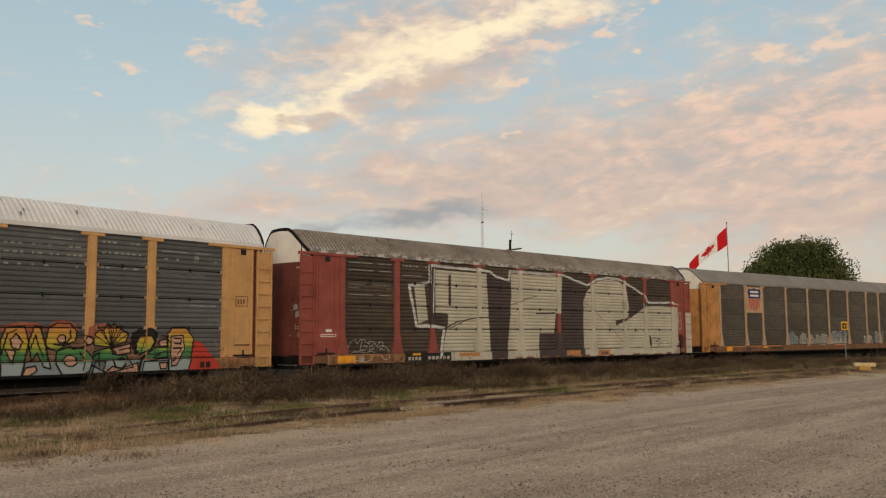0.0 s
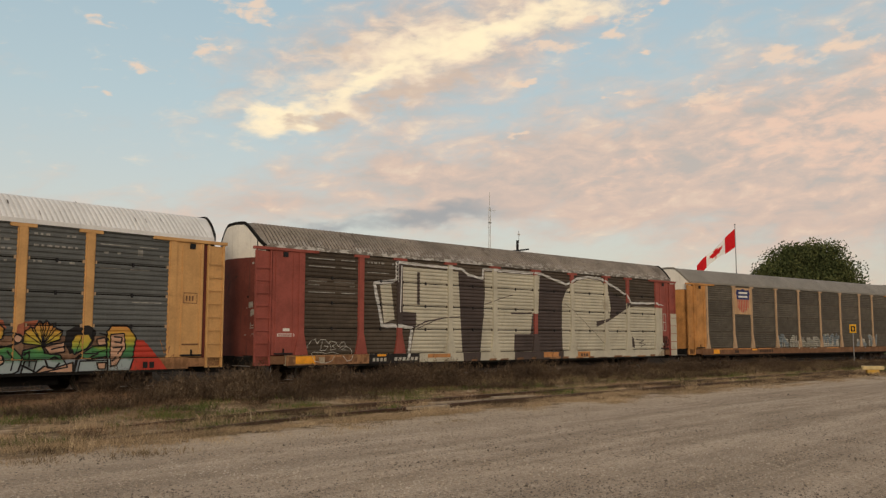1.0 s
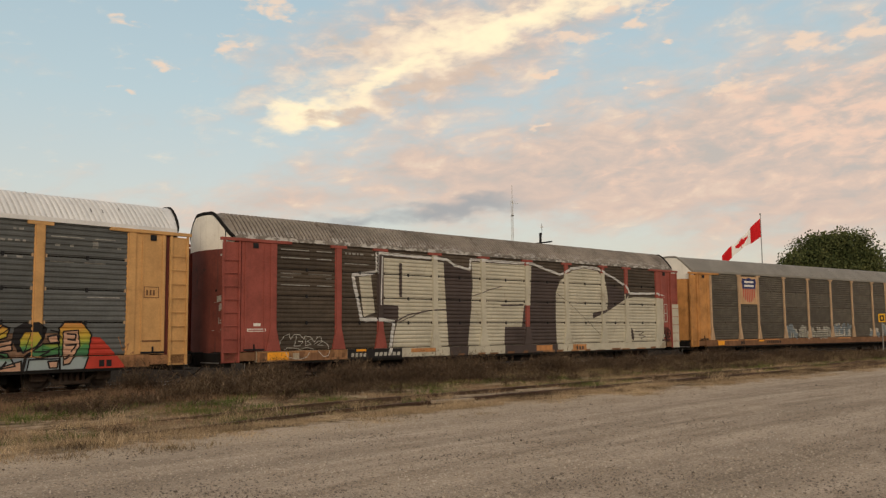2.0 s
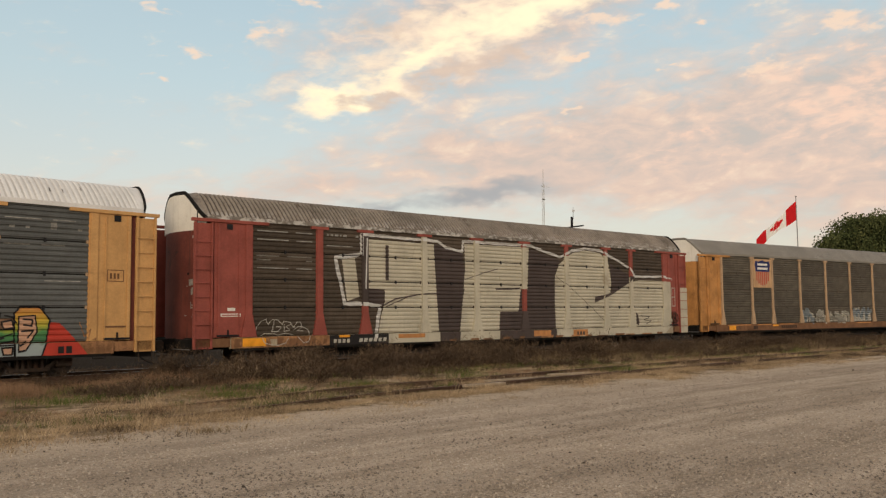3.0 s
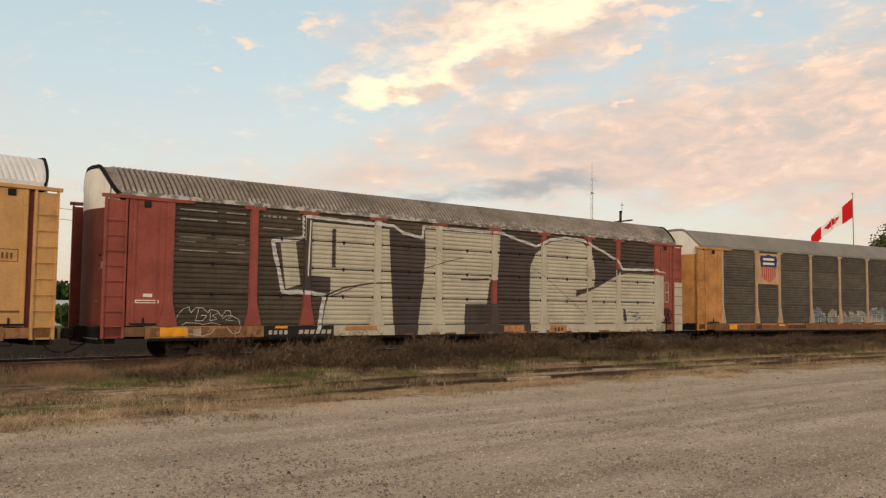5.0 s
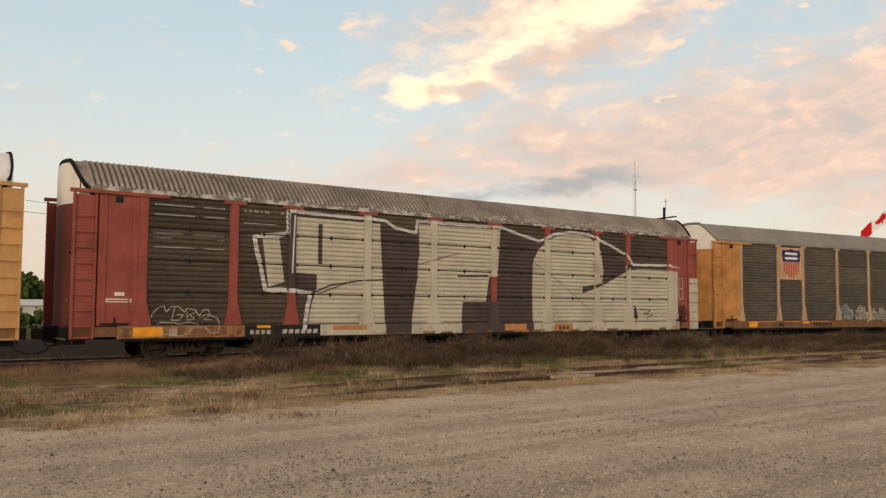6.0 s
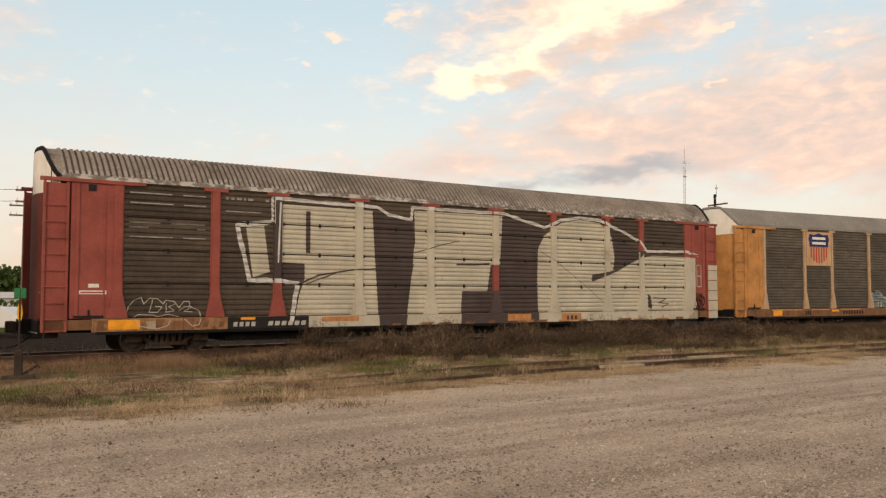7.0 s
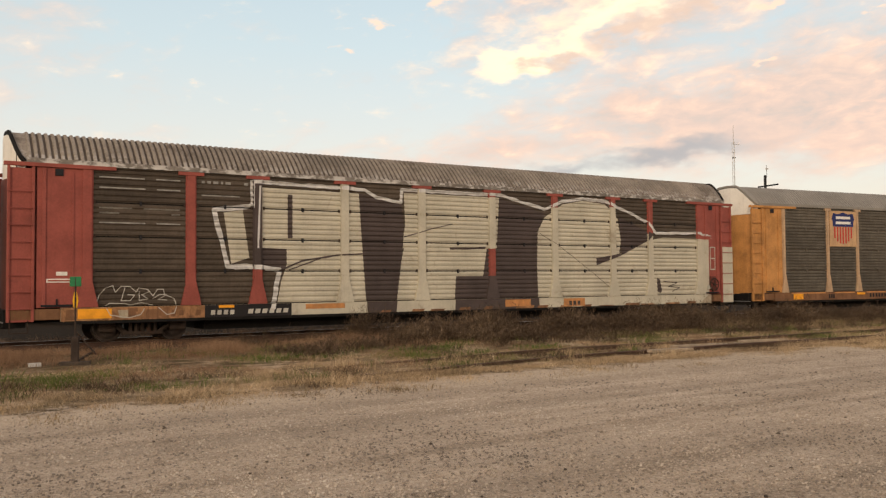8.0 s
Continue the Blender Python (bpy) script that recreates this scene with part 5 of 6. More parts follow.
def paint_a(car):
    hoop = [(4.5, 0.6), (4.48, 1.56), (4.61, 1.91), (5.11, 1.96), (5.24, 1.5), (5.14, 1.0), (5.05, 0.6)]
    slant = [(5.23, 1.5), (5.38, 1.97), (5.54, 1.93), (5.73, 1.34), (5.85, 0.77), (5.65, 0.83), (5.48, 1.22), (5.33, 0.99)]
    curl = [(5.7, 1.47), (5.77, 1.89), (6.0, 2.05), (6.39, 2.03), (6.6, 1.81), (6.57, 1.55), (6.31, 1.44), (6.03, 1.26), (5.77, 1.35)]
    belly = [(6.03, 1.26), (6.31, 1.36), (6.8, 1.33), (7.1, 1.03), (6.99, 0.67), (6.83, 0.6), (6.18, 0.6), (5.99, 0.92)]
    foot = [(7.06, 0.6), (7.16, 0.95), (7.48, 0.94), (7.4, 0.6)]
    wing = [(7.09, 1.22), (7.64, 1.35), (7.73, 1.14), (8.16, 1.09), (8.36, 0.75), (7.52, 0.6), (7.05, 0.84)]
    fan = [(7.67, 1.35), (7.08, 1.42), (7.13, 1.71), (7.3, 1.87), (7.4, 1.83), (7.54, 2.04), (7.64, 1.94), (7.73, 2.06), (7.83, 1.94), (7.99, 1.98), (8.01, 1.83), (8.21, 1.76), (8.13, 1.52)]
    fin = [(8.69, 1.05), (9.09, 1.33), (9.55, 1.34), (9.55, 1.03), (8.98, 0.93)]
    keel = [(8.66, 0.6), (8.72, 0.91), (9.56, 0.92), (9.57, 0.61)]
    ring = [(9.54, 1.76), (9.7, 1.94), (10.18, 1.94), (10.48, 1.58), (10.39, 0.98), (10.26, 0.6), (9.56, 0.6)]
    letters = [hoop, slant, curl, belly, foot, wing, fan, fin, keel, ring]
    coat("graffiti_backing", [rect(4.48, 10.3, 0.6, 0.98)], "slate", car, "pale grey-blue sprayed background", 0.004)
    coat("graffiti_backing", [rect(4.48, 9.7, 0.98, 1.62)], "clay", car, "dull brown sprayed background", 0.005)
    halo = [[(4.47, 1.84), (4.56, 1.99), (5.01, 2.06), (5.55, 2.03), (5.69, 1.89), (5.5, 1.6), (4.6, 1.6)], [(5.69, 1.92), (5.94, 2.1), (6.21, 2.14), (6.55, 2.04), (6.66, 1.84), (6.5, 1.6), (5.8, 1.6)],
            [(6.9, 1.66), (6.93, 1.92), (7.12, 2.0), (7.5, 2.06), (7.3, 1.6)]]
    for poly in halo:
        coat("graffiti_halo", [poly], "coral", car, "hazy red sprayed halo above the letters", 0.007)
    coat("graffiti_red", [[(10.40, 1.52), (10.75, 1.49), (11.09, 1.15), (11.54, 0.6), (10.25, 0.6)]], "scarlet", car, "red sprayed patch", 0.009)
    for poly in letters:
        coat("graffiti_letter", [poly], "rainbow", car, "sprayed letter fading from yellow through green", 0.011)
    blot = [(8.27, 1.45), (8.32, 1.76), (8.57, 1.9), (8.95, 1.93), (9.22, 1.76), (9.12, 1.41), (8.9, 1.22), (8.44, 1.11)]
    leaf = [(8.48, 1.48), (8.61, 1.67), (8.95, 1.68), (9.06, 1.5), (8.9, 1.26), (8.57, 1.1), (8.47, 1.28)]
    coat("graffiti_blot", [blot], "ink", car, "black sprayed blot", 0.014)
    coat("graffiti_leaf", [leaf], "rainbow", car, "yellow and green sprayed leaf", 0.017)
    holes = [[(4.89, 1.75), (5.07, 1.53), (4.98, 1.31), (4.8, 1.37), (4.74, 1.58)], [(4.61, 1.33), (4.89, 1.29), (4.81, 0.94)], disc(6.16, 1.6, 0.12, 10), disc(6.42, 0.98, 0.2, 10, 0.8),
             [(9.66, 1.67), (10.08, 1.7), (10.15, 1.27), (9.84, 0.77), (9.66, 0.74)]]
    peach = [[(5.07, 0.6), (5.16, 0.82), (5.42, 0.86), (5.47, 0.73), (5.27, 0.6)], [(7.7, 1.32), (8.27, 1.45), (8.28, 1.17), (7.86, 1.11)], [(7.45, 0.6), (7.69, 0.79), (7.99, 0.73), (8.51, 0.88), (8.53, 0.6)],
             [(9.22, 1.53), (9.48, 1.58), (9.55, 1.38), (9.29, 1.34)], [(9.23, 0.85), (9.51, 0.86), (9.49, 0.67), (9.28, 0.67)], disc(6.95, 1.55, 0.12, 9)]
    for poly in holes + peach:
        coat("graffiti_peach", [poly], "skin_tone", car, "peach sprayed details", 0.020)
    S = []
    for poly in letters + holes + peach + [leaf]:
        S += stroke(poly + [poly[0]], 0.045)
    for x, z in fan[2:]:
        S += stroke([(7.66, 1.36), (x, z)], 0.028)
    # inner flourishes
    for line, w in (([(4.52, 1.2), (4.66, 1.75), (4.9, 1.86)], 0.04), ([(5.3, 1.35), (5.42, 1.72), (5.52, 1.4), (5.66, 1.1)], 0.04), ([(5.95, 1.45), (6.2, 1.42), (6.42, 1.62), (6.4, 1.85)], 0.045), ([(6.3, 1.5), (6.52, 1.3), (6.95, 1.42)], 0.04),
                    ([(6.6, 1.7), (6.8, 1.72), (7.05, 1.6)], 0.04), ([(6.7, 1.22), (6.86, 1.0), (6.8, 0.7)], 0.035), ([(7.15, 1.1), (7.3, 1.2), (7.28, 0.8)], 0.05), ([(7.9, 1.25), (8.25, 1.32)], 0.035), ([(7.85, 1.4), (8.2, 1.42)], 0.035),
                    ([(7.72, 0.95), (7.8, 0.76), (8.0, 0.72), (8.12, 0.86)], 0.07), ([(7.9, 0.98), (8.0, 1.04), (8.12, 0.98)], 0.05), ([(8.78, 1.62), (8.7, 1.4), (8.62, 1.15)], 0.03), ([(8.85, 1.12), (9.2, 1.12), (9.5, 1.22)], 0.035),
                    ([(9.0, 1.0), (9.3, 1.12)], 0.035), ([(9.3, 1.7), (9.5, 1.66), (9.6, 1.5)], 0.04), ([(9.78, 1.6), (10.02, 1.58), (10.0, 1.42), (9.8, 1.45)], 0.05), ([(9.75, 1.28), (10.05, 1.3), (9.9, 1.1)], 0.045), ([(9.7, 0.9), (9.85, 1.0)], 0.06),
                    ([(8.55, 0.62), (8.62, 0.95), (8.72, 1.06)], 0.10)):
        S += stroke(line, w)
    coat("graffiti_outline", S, "ink", car, "black sprayed outlines", 0.024)
    coat("graffiti_mark", [rect(10.7, 10.86, 0.66, 0.85), rect(10.92, 11.08, 0.66, 0.85)], "ink", car, "", 0.022)
    coat("tag", stroke([(11.3, 1.5), (11.45, 1.1), (11.6, 1.3), (11.5, 0.9), (11.75, 1.05), (11.7, 0.7)], 0.03) + stroke([(11.35, 0.9), (11.6, 0.75), (11.9, 0.85)], 0.03), "sill_tan", car, "scribbled brown tag", 0.02)
    rng = random.Random(18)
    bars = []
    for bay, z in ((8, 4.3), (7, 4.42), (7, 4.1), (6, 4.42), (6, 4.2), (6, 3.95), (6, 3.62), (7, 3.66), (8, 3.6), (8, 4.05), (7, 3.5), (8, 2.62)):
        x, x1 = POSTS[bay] + 0.3, POSTS[bay + 1] - 0.3
        long = rng.random() < 0.4
        while x < x1:
            n = rng.uniform(0.5, 1.2) if long else rng.uniform(0.05, 0.16)
            if rng.random() < 0.6:
                bars.append(rect(x, min(x1, x + n), z, z + (0.03 if long else 0.06)))
            x += n + (0.3 if long else 0.07)
    bars.append(rect(10.45, 10.62, 4.05, 4.25))
    coat("worn_stencil", bars, "faint", car, "worn pale stencil marks", 0.004, posts=False, sill=False)
    boxes("frame_mark", "sill_brown", car, (12.08, 12.58, -1.468, -1.458, 2.98, 3.0), (12.08, 12.58, -1.468, -1.458, 2.66, 2.68), (12.08, 12.1, -1.468, -1.458, 2.66, 3.0), (12.56, 12.58, -1.468, -1.458, 2.66, 3.0),
          (12.16, 12.22, -1.468, -1.458, 2.74, 2.9), (12.27, 12.33, -1.468, -1.458, 2.74, 2.9), (12.38, 12.44, -1.468, -1.458, 2.74, 2.9), label="stencilled box mark")
    rng = random.Random(4)
    prof = roof_profile()
    for k in range(12):
        x, j = rng.uniform(2.5, 13.0), rng.randrange(2, 9)
        (y0, z0), (y1, z1) = prof[j], prof[j + 1]
        w = rng.uniform(0.015, 0.045)
        vs = [(x, y0 * 1.012, z0 + 0.03), (x + w, y0 * 1.012, z0 + 0.03), (x + w * 1.6, y1 * 1.012, z1 + 0.03), (x + w * 0.4, y1 * 1.012, z1 + 0.03)]
        piece("roof_scuff", mesh_of("roof_scuff", vs, [(0, 1, 2, 3)], "scuff"), car, "dark scuff on the roof")
    boxes("door_step", "sill_brown", car, (12.0, 12.7, -1.475, -1.455, 1.34, 1.39), (12.0, 12.72, -1.47, -1.455, 1.0, 1.05))


def paint_c(car, emblem=True):
    if emblem:
        boxes("emblem_panel", "emblem", car, (-8.82, -7.08, -1.49, -1.46, 3.0, 4.6), bevel=0.006, label="yellow panel carrying the shield")
        sh = [(-8.62, 3.90), (-7.28, 3.90), (-7.27, 4.14), (-7.2, 4.24), (-7.3, 4.5), (-7.62, 4.46), (-7.95, 4.55), (-8.28, 4.46), (-8.6, 4.5), (-8.7, 4.24), (-8.63, 4.14)]
        def flat(name, polys, mat, y, label=""):
            vs, fs = [], []
            for p in polys:
                k = len(vs)
                vs += [(x, y, z) for x, z in p]
                fs.append(tuple(range(k, k + len(p))))
            piece(name, mesh_of(name, vs, fs, mat), car, label)
        flat("shield_top", [sh], "navy", -1.496, "navy shield top with two pale bars")
        flat("shield_field", [[(-8.62, 3.90), (-7.28, 3.90), (-7.31, 3.52), (-7.52, 3.22), (-7.95, 3.06), (-8.38, 3.22), (-8.59, 3.52)]], "tan_post", -1.494)
        flat("shield_stripe", [rect(-8.55 + 0.18 * k, -8.46 + 0.18 * k, 3.12 + 0.012 * (k - 3) ** 2 * 2.4, 3.89) for k in range(7)], "scarlet", -1.499, "red vertical stripes")
        flat("shield_bar", [rect(-8.42, -7.48, 4.24, 4.36), rect(-8.44, -7.46, 4.01, 4.13)], "white_mark", -1.501)
    rng = random.Random(5 if emblem else 6)
    blue, pale = [], []
    for x0 in (-4.1, -2.6, -1.2, 0.0, 1.5, 2.6, 6.5, 8.2):
        z = rng.uniform(1.5, 1.95)
        pts = [(x0 + 0.16 * k + rng.uniform(-0.1, 0.1), 1.0 + (z - 1.0) * rng.random()) for k in range(9)]
        (blue if x0 > 1.2 or x0 < -3.5 else pale).extend(stroke(pts, 0.24))
        pale.extend(rect(x0 + 0.24 * k, x0 + 0.24 * k + rng.uniform(0.14, 0.24), 1.0, 1.0 + (z - 0.95) * rng.uniform(0.5, 1.0), rng.uniform(-0.06, 0.06)) for k in range(5))
        pale.extend(stroke([(p + 0.05, q + 0.05) for p, q in pts[::2]], 0.13))
    coat("graffiti_scrawl", pale, "chalk", car, "pale scrawled graffiti low on the panels", 0.010, waves=7)
    coat("graffiti_scrawl", blue, "slate", car, "bluish scrawled graffiti low on the panels", 0.014, waves=7)
    coat("sill_patch", [rect(-11.2, -10.6, 0.66, 0.9), rect(-7.15, -6.6, 0.82, 0.92)], "amber", car, "amber reflector on the sill", 0.008)
    coat("sill_patch", [rect(-9.0 + 0.14 * k, -8.9 + 0.14 * k + 0.0, 0.68, 0.86) for k in range(3)] + [rect(-6.3 + 0.2 * k, -6.18 + 0.2 * k, 0.7, 0.86) for k in range(8)], "ink", car, "", 0.008)
    coat("sill_patch", [rect(-11.3, -9.2, 0.90, 0.955), rect(-8.6, -7.3, 0.90, 0.955), rect(-6.5, -5.0, 0.90, 0.955), rect(2, 3.6, 0.88, 0.955)], "orange", car, "", 0.006)


paint_b(car_b)
paint_a(car_a)
paint_c(car_c)
paint_c(car_d, False)


# ============ standing things ============
def switch_stand(p):
    t = thing("switch_stand", "switch stand with green target and yellow lower vane", "switch stand", m=pose(*p, 0, 0, -20))
    boxes("base", "tie", t, (-0.30, 0.30, -0.12, 0.12, -0.25, -0.02), bevel=0.01)
    boxes("stand_box", "truck", t, (-0.075, 0.075, -0.075, 0.075, -0.05, 0.50), bevel=0.02)
    bm = bmesh.new()
    bm_tube(bm, (0, 0, 0.45), (0, 0, 1.74), 0.018, sides=8)
    part("mast", bm, "truck", t)
    boxes("green_target", "green", t, (-0.115, 0.115, -0.015, 0.015, 1.55, 1.76), bevel=0.012)
    bm = bmesh.new()
    vs = [(-0.03, 0, 1.10), (0.03, 0, 1.10), (0.058, 0, 1.25), (0.025, 0, 1.44), (-0.025, 0, 1.44), (-0.058, 0, 1.25)]
    f = bm.faces.new([bm.verts.new(v) for v in vs])
    r = bmesh.ops.extrude_face_region(bm, geom=[f])
    bmesh.ops.translate(bm, verts=[v for v in r["geom"] if isinstance(v, bmesh.types.BMVert)], vec=(0, 0.02, 0))
    part("yellow_vane", bm, "sign_yellow", t)
    bm = bmesh.new()
    bm_tube(bm, (0.14, 0, 0.45), (0.42, -0.05, 0.12), 0.018, sides=8)
    part("hand_lever", bm, "truck", t)
    boxes("connecting_rod", "truck", t, (-0.02, 0.02, 0.1, 4.6, -0.06, -0.02))


switch_stand(at(12.45, 19.9, -0.02))
tagged(boxes("concrete_chip", "shed", None, (-0.12, 0.12, -0.05, 0.05, -0.03, 0.05), bevel=0.01, m=pose(*on_track(3.6, 6.1, -0.08), 0, 0, 5)), "pale broken concrete chip on the ground", "rubble")


def marker_sign(p, face):
    t = thing("marker_sign", "small yellow marker sign with a black symbol on a post", "sign", m=pose(*p, 0, 0, face))
    bm = bmesh.new()
    bm_tube(bm, (0, 0, -0.3), (0.0, 0, 2.1), 0.03, sides=8)
    part("post", bm, "steel", t)
    boxes("plate", "sign_yellow", t, (-0.19, 0.19, -0.05, -0.03, 1.9, 2.42), bevel=0.008)
    boxes("symbol", "ink", t, (-0.12, -0.04, -0.06, -0.052, 1.98, 2.32), (-0.04, 0.12, -0.06, -0.052, 2.24, 2.32), (-0.04, 0.12, -0.06, -0.052, 1.98, 2.06), (0.05, 0.12, -0.06, -0.052, 2.06, 2.24))


marker_sign(at(75.9, 60, 0.0), -76)


def yellow_block(p, turn):
    t = thing("concrete_block", "yellow painted concrete block with a pale worn top", "concrete block", m=pose(*p, 0, 0, turn))
    boxes("base", "block_yellow", t, (-0.25, 0.25, -0.24, 0.24, -0.05, 0.18), bevel=0.04)
    boxes("cap", "cap_worn", t, (-0.45, 0.45, -0.28, 0.28, 0.17, 0.34), bevel=0.05, label="pale worn cap")


yellow_block((42.8, 10.0, 0.0), -70)


def signal_mast(p):
    t = thing("signal_mast", "dark thick mast with a side arm and thin whip", "mast", m=pose(*p, 0, 0, -55))
    bm = bmesh.new()
    bm_tube(bm, (0, 0, -0.5), (0, 0, 8.25), 0.09, sides=10)
    part("pole", bm, "dark_steel", t)
    bm = bmesh.new()
    bm_tube(bm, (-0.45, 0, 7.50), (0.80, 0, 7.64), 0.055, sides=6)
    part("arm", bm, "dark_steel", t)
    bm = bmesh.new()
    bm_tube(bm, (0.10, 0, 8.1), (0.10, 0, 8.9), 0.02, sides=6)
    bm_box(bm, 0.02, 0.2, -0.03, 0.03, 8.62, 8.70)
    part("whip", bm, "steel", t)


signal_mast(at(55.7, 60, 0))


def lattice_tower(p, h):
    t = thing("lattice_tower", "thin guyed lattice radio tower", "radio tower", m=pose(*p))
    bm = bmesh.new()
    c = [(0.25 * math.cos(a), 0.25 * math.sin(a)) for a in (0.3, 2.394, 4.489)]
    for x, y in c:
        bm_tube(bm, (x, y, 0), (x, y, h * 0.9), 0.03, sides=5)
    part("legs", bm, "tower", t)
    bm = bmesh.new()
    z, k = 0.0, 0
    while z < h * 0.9 - 1:
        for i in range(3):
            a, b = c[i], c[(i + 1) % 3]
            bm_tube(bm, (*a, z), (*b, z + 1.0), 0.02, sides=4)
            bm_tube(bm, (*a, z), (*b, z), 0.02, sides=4)
        z += 1.0
    part("bracing", bm, "tower", t)
    bm = bmesh.new()
    bm_tube(bm, (0, 0, h * 0.88), (0, 0, h), 0.055, sides=6)
    bm_tube(bm, (-0.5, 0, h * 0.885), (2.0, 0, h * 0.885), 0.03, sides=5)
    for x in (0.6, 1.1, 1.6):
        bm_tube(bm, (x, 0, h * 0.885 - 0.4), (x, 0, h * 0.885 + 0.4), 0.015, sides=4)
    part("aerial", bm, "tower", t)
    bm = bmesh.new()
    bm_tube(bm, (-0.25, 0, h * 0.80), (0.4, 0, h * 0.80), 0.16, sides=8)
    part("relay_drum", bm, "steel", t)


lattice_tower(at(53.88, 170), 30.0)


def flagpole(p):
    t = thing("flagpole", "tall slender grey metal flagpole", "flagpole", m=pose(*p))
    bm = bmesh.new()
    bm_tube(bm, (0.12, 0, 0), (0, 0, 15.0), 0.09, 0.045, sides=10)
    part("pole", bm, "steel", t)
    bm = bmesh.new()
    bmesh.ops.create_uvsphere(bm, u_segments=10, v_segments=8, radius=0.1, matrix=Matrix.Translation((0, 0, 15.05)))
    part("finial", bm, "steel", t)


FLAG_AT = at(69.44, 109)
flagpole(FLAG_AT)


SHEAR = 0.82


def gather(u, n, height, z):
    """Cloth bunched in folds: full at the hoist, narrower beyond."""
    u = min(1.0, u / n)
    keys = [(0.0, 1.0), (0.24, 0.92), (0.36, 0.62), (0.55, 0.66), (0.68, 0.56), (0.82, 0.72), (1.0, 0.46)]
    for (a, fa), (b, fb) in zip(keys, keys[1:]):
        if a <= u <= b:
            f = fa + (fb - fa) * (u - a) / (b - a)
    return z * f - height * (1 - f) * 0.45


def flag():
    """Twelve stiff strips hinged in line; each sways on its own."""
    t = thing("flag", "red and white maple leaf flag streaming from a pole", "flag", m=pose(FLAG_AT.x, FLAG_AT.y, 0, 0, 0, -69.44))
    W, H, n = 4.6, 2.2, 12
    strips = []
    leaf = [(0.0, 0.95), (0.14, 0.66), (0.30, 0.74), (0.24, 0.36), (0.46, 0.56), (0.52, 0.42), (0.78, 0.48), (0.68, 0.24), (0.80, 0.12), (0.40, -0.22), (0.46, -0.42), (0.05, -0.34), (0.06, -0.82)]
    leaf = leaf + [(-x, z) for x, z in leaf[::-1][:-1]]
    w = W / n
    for k in range(n):
        mat = "flag_red" if k < 3 or k > 8 else "flag_white"
        s = boxes("strip", mat, t, (-w - 0.05, 0.0, -0.008, 0.008, -H, 0.0))
        for v in s.data.vertices:
            v.co.z = gather(k - v.co.x / w, n, H, v.co.z) + SHEAR * v.co.x
        strips.append(s)
        if mat == "flag_white":
            x0, x1 = -(k + 1) * w + W / 2 + 0.001, -k * w + W / 2 - 0.001
            q = clip(clip([(x * 1.05, z * 1.05) for x, z in leaf], 0, x0, True), 0, x1, False)
            if len(q) > 2:
                bm = bmesh.new()
                f = bm.faces.new([bm.verts.new((x - (W / 2 - k * w), -0.012, gather((W / 2 - x) / w, n, H, z - H / 2) + SHEAR * (x - (W / 2 - k * w)))) for x, z in q])
                r = bmesh.ops.extrude_face_region(bm, geom=[f])
                bmesh.ops.translate(bm, verts=[v for v in r["geom"] if isinstance(v, bmesh.types.BMVert)], vec=(0, 0.024, 0))
                part("leaf_piece", bm, "flag_red", s, "red maple leaf segment")
    return t, strips, w


flag_ob, STRIPS, STRIP_W = flag()


def leaf_cloud(centres, n, size, seed):
    rng = random.Random(seed)
    vs, fs = [], []
    for _ in range(n):
        c, r = centres[rng.randrange(len(centres))]
        v = Vector((rng.gauss(0, 1), rng.gauss(0, 1), rng.gauss(0, 1))).normalized() * r * min(1.05, abs(rng.gauss(0.6, 0.28)))
        p = Vector(c) + Vector((v.x, v.y, v.z * 0.8))
        q = Euler((rng.random() * 6, rng.random() * 6, rng.random() * 6)).to_matrix()
        s = rng.uniform(*size)
        k = len(vs)
        vs += [tuple(p + q @ Vector(o) * s) for o in ((-0.5, -0.3, 0), (0.3, -0.5, 0.1), (0.6, 0.3, 0), (-0.2, 0.5, -0.1))]
        fs.append((k, k + 1, k + 2, k + 3))
    return vs, fs


def tree(p, h, width, seed, leaves, size, mat="leaf", label="broad dark green deciduous tree with an uneven crown", base=0.28):
    rng = random.Random(seed)
    t = thing("tree", label, "tree", m=pose(*p))
    bm = bmesh.new()
    bm_tube(bm, (0, 0, -0.4), (0.1, 0, h * 0.38), h * 0.026, h * 0.018, sides=8)
    centres = []
    for k in range(110):
        a = k * 2.39996 + rng.uniform(-0.3, 0.3)
        f = math.sqrt((k + 0.5) / 110)
        dome = 0.44 + 0.44 * math.sqrt(1 - f ** 2.4) + rng.uniform(-0.04, 0.03)
        z = h * (base + 0.06 + (dome - base - 0.06) * ((k * 0.7548) % 1.0) ** 0.6)
        rr = width / 2 * f * 0.88
        tip = Vector((rr * math.cos(a), rr * math.sin(a), z))
        mid = Vector((tip.x * 0.35, tip.y * 0.35, h * 0.36 + (z - h * 0.36) * 0.45))
        bm_tube(bm, (0.05, 0, h * rng.uniform(0.24, 0.37)), mid, h * 0.011, h * 0.007, sides=5)
        bm_tube(bm, mid, tip, h * 0.007, h * 0.002, sides=5)
        centres.append((tip, h * rng.uniform(0.09, 0.16)))
    part("trunk", bm, "bark", t)
    vs, fs = leaf_cloud(centres, leaves, size, seed + 1)
    piece("crown", mesh_of("crown", vs, fs, mat), t)
    return t


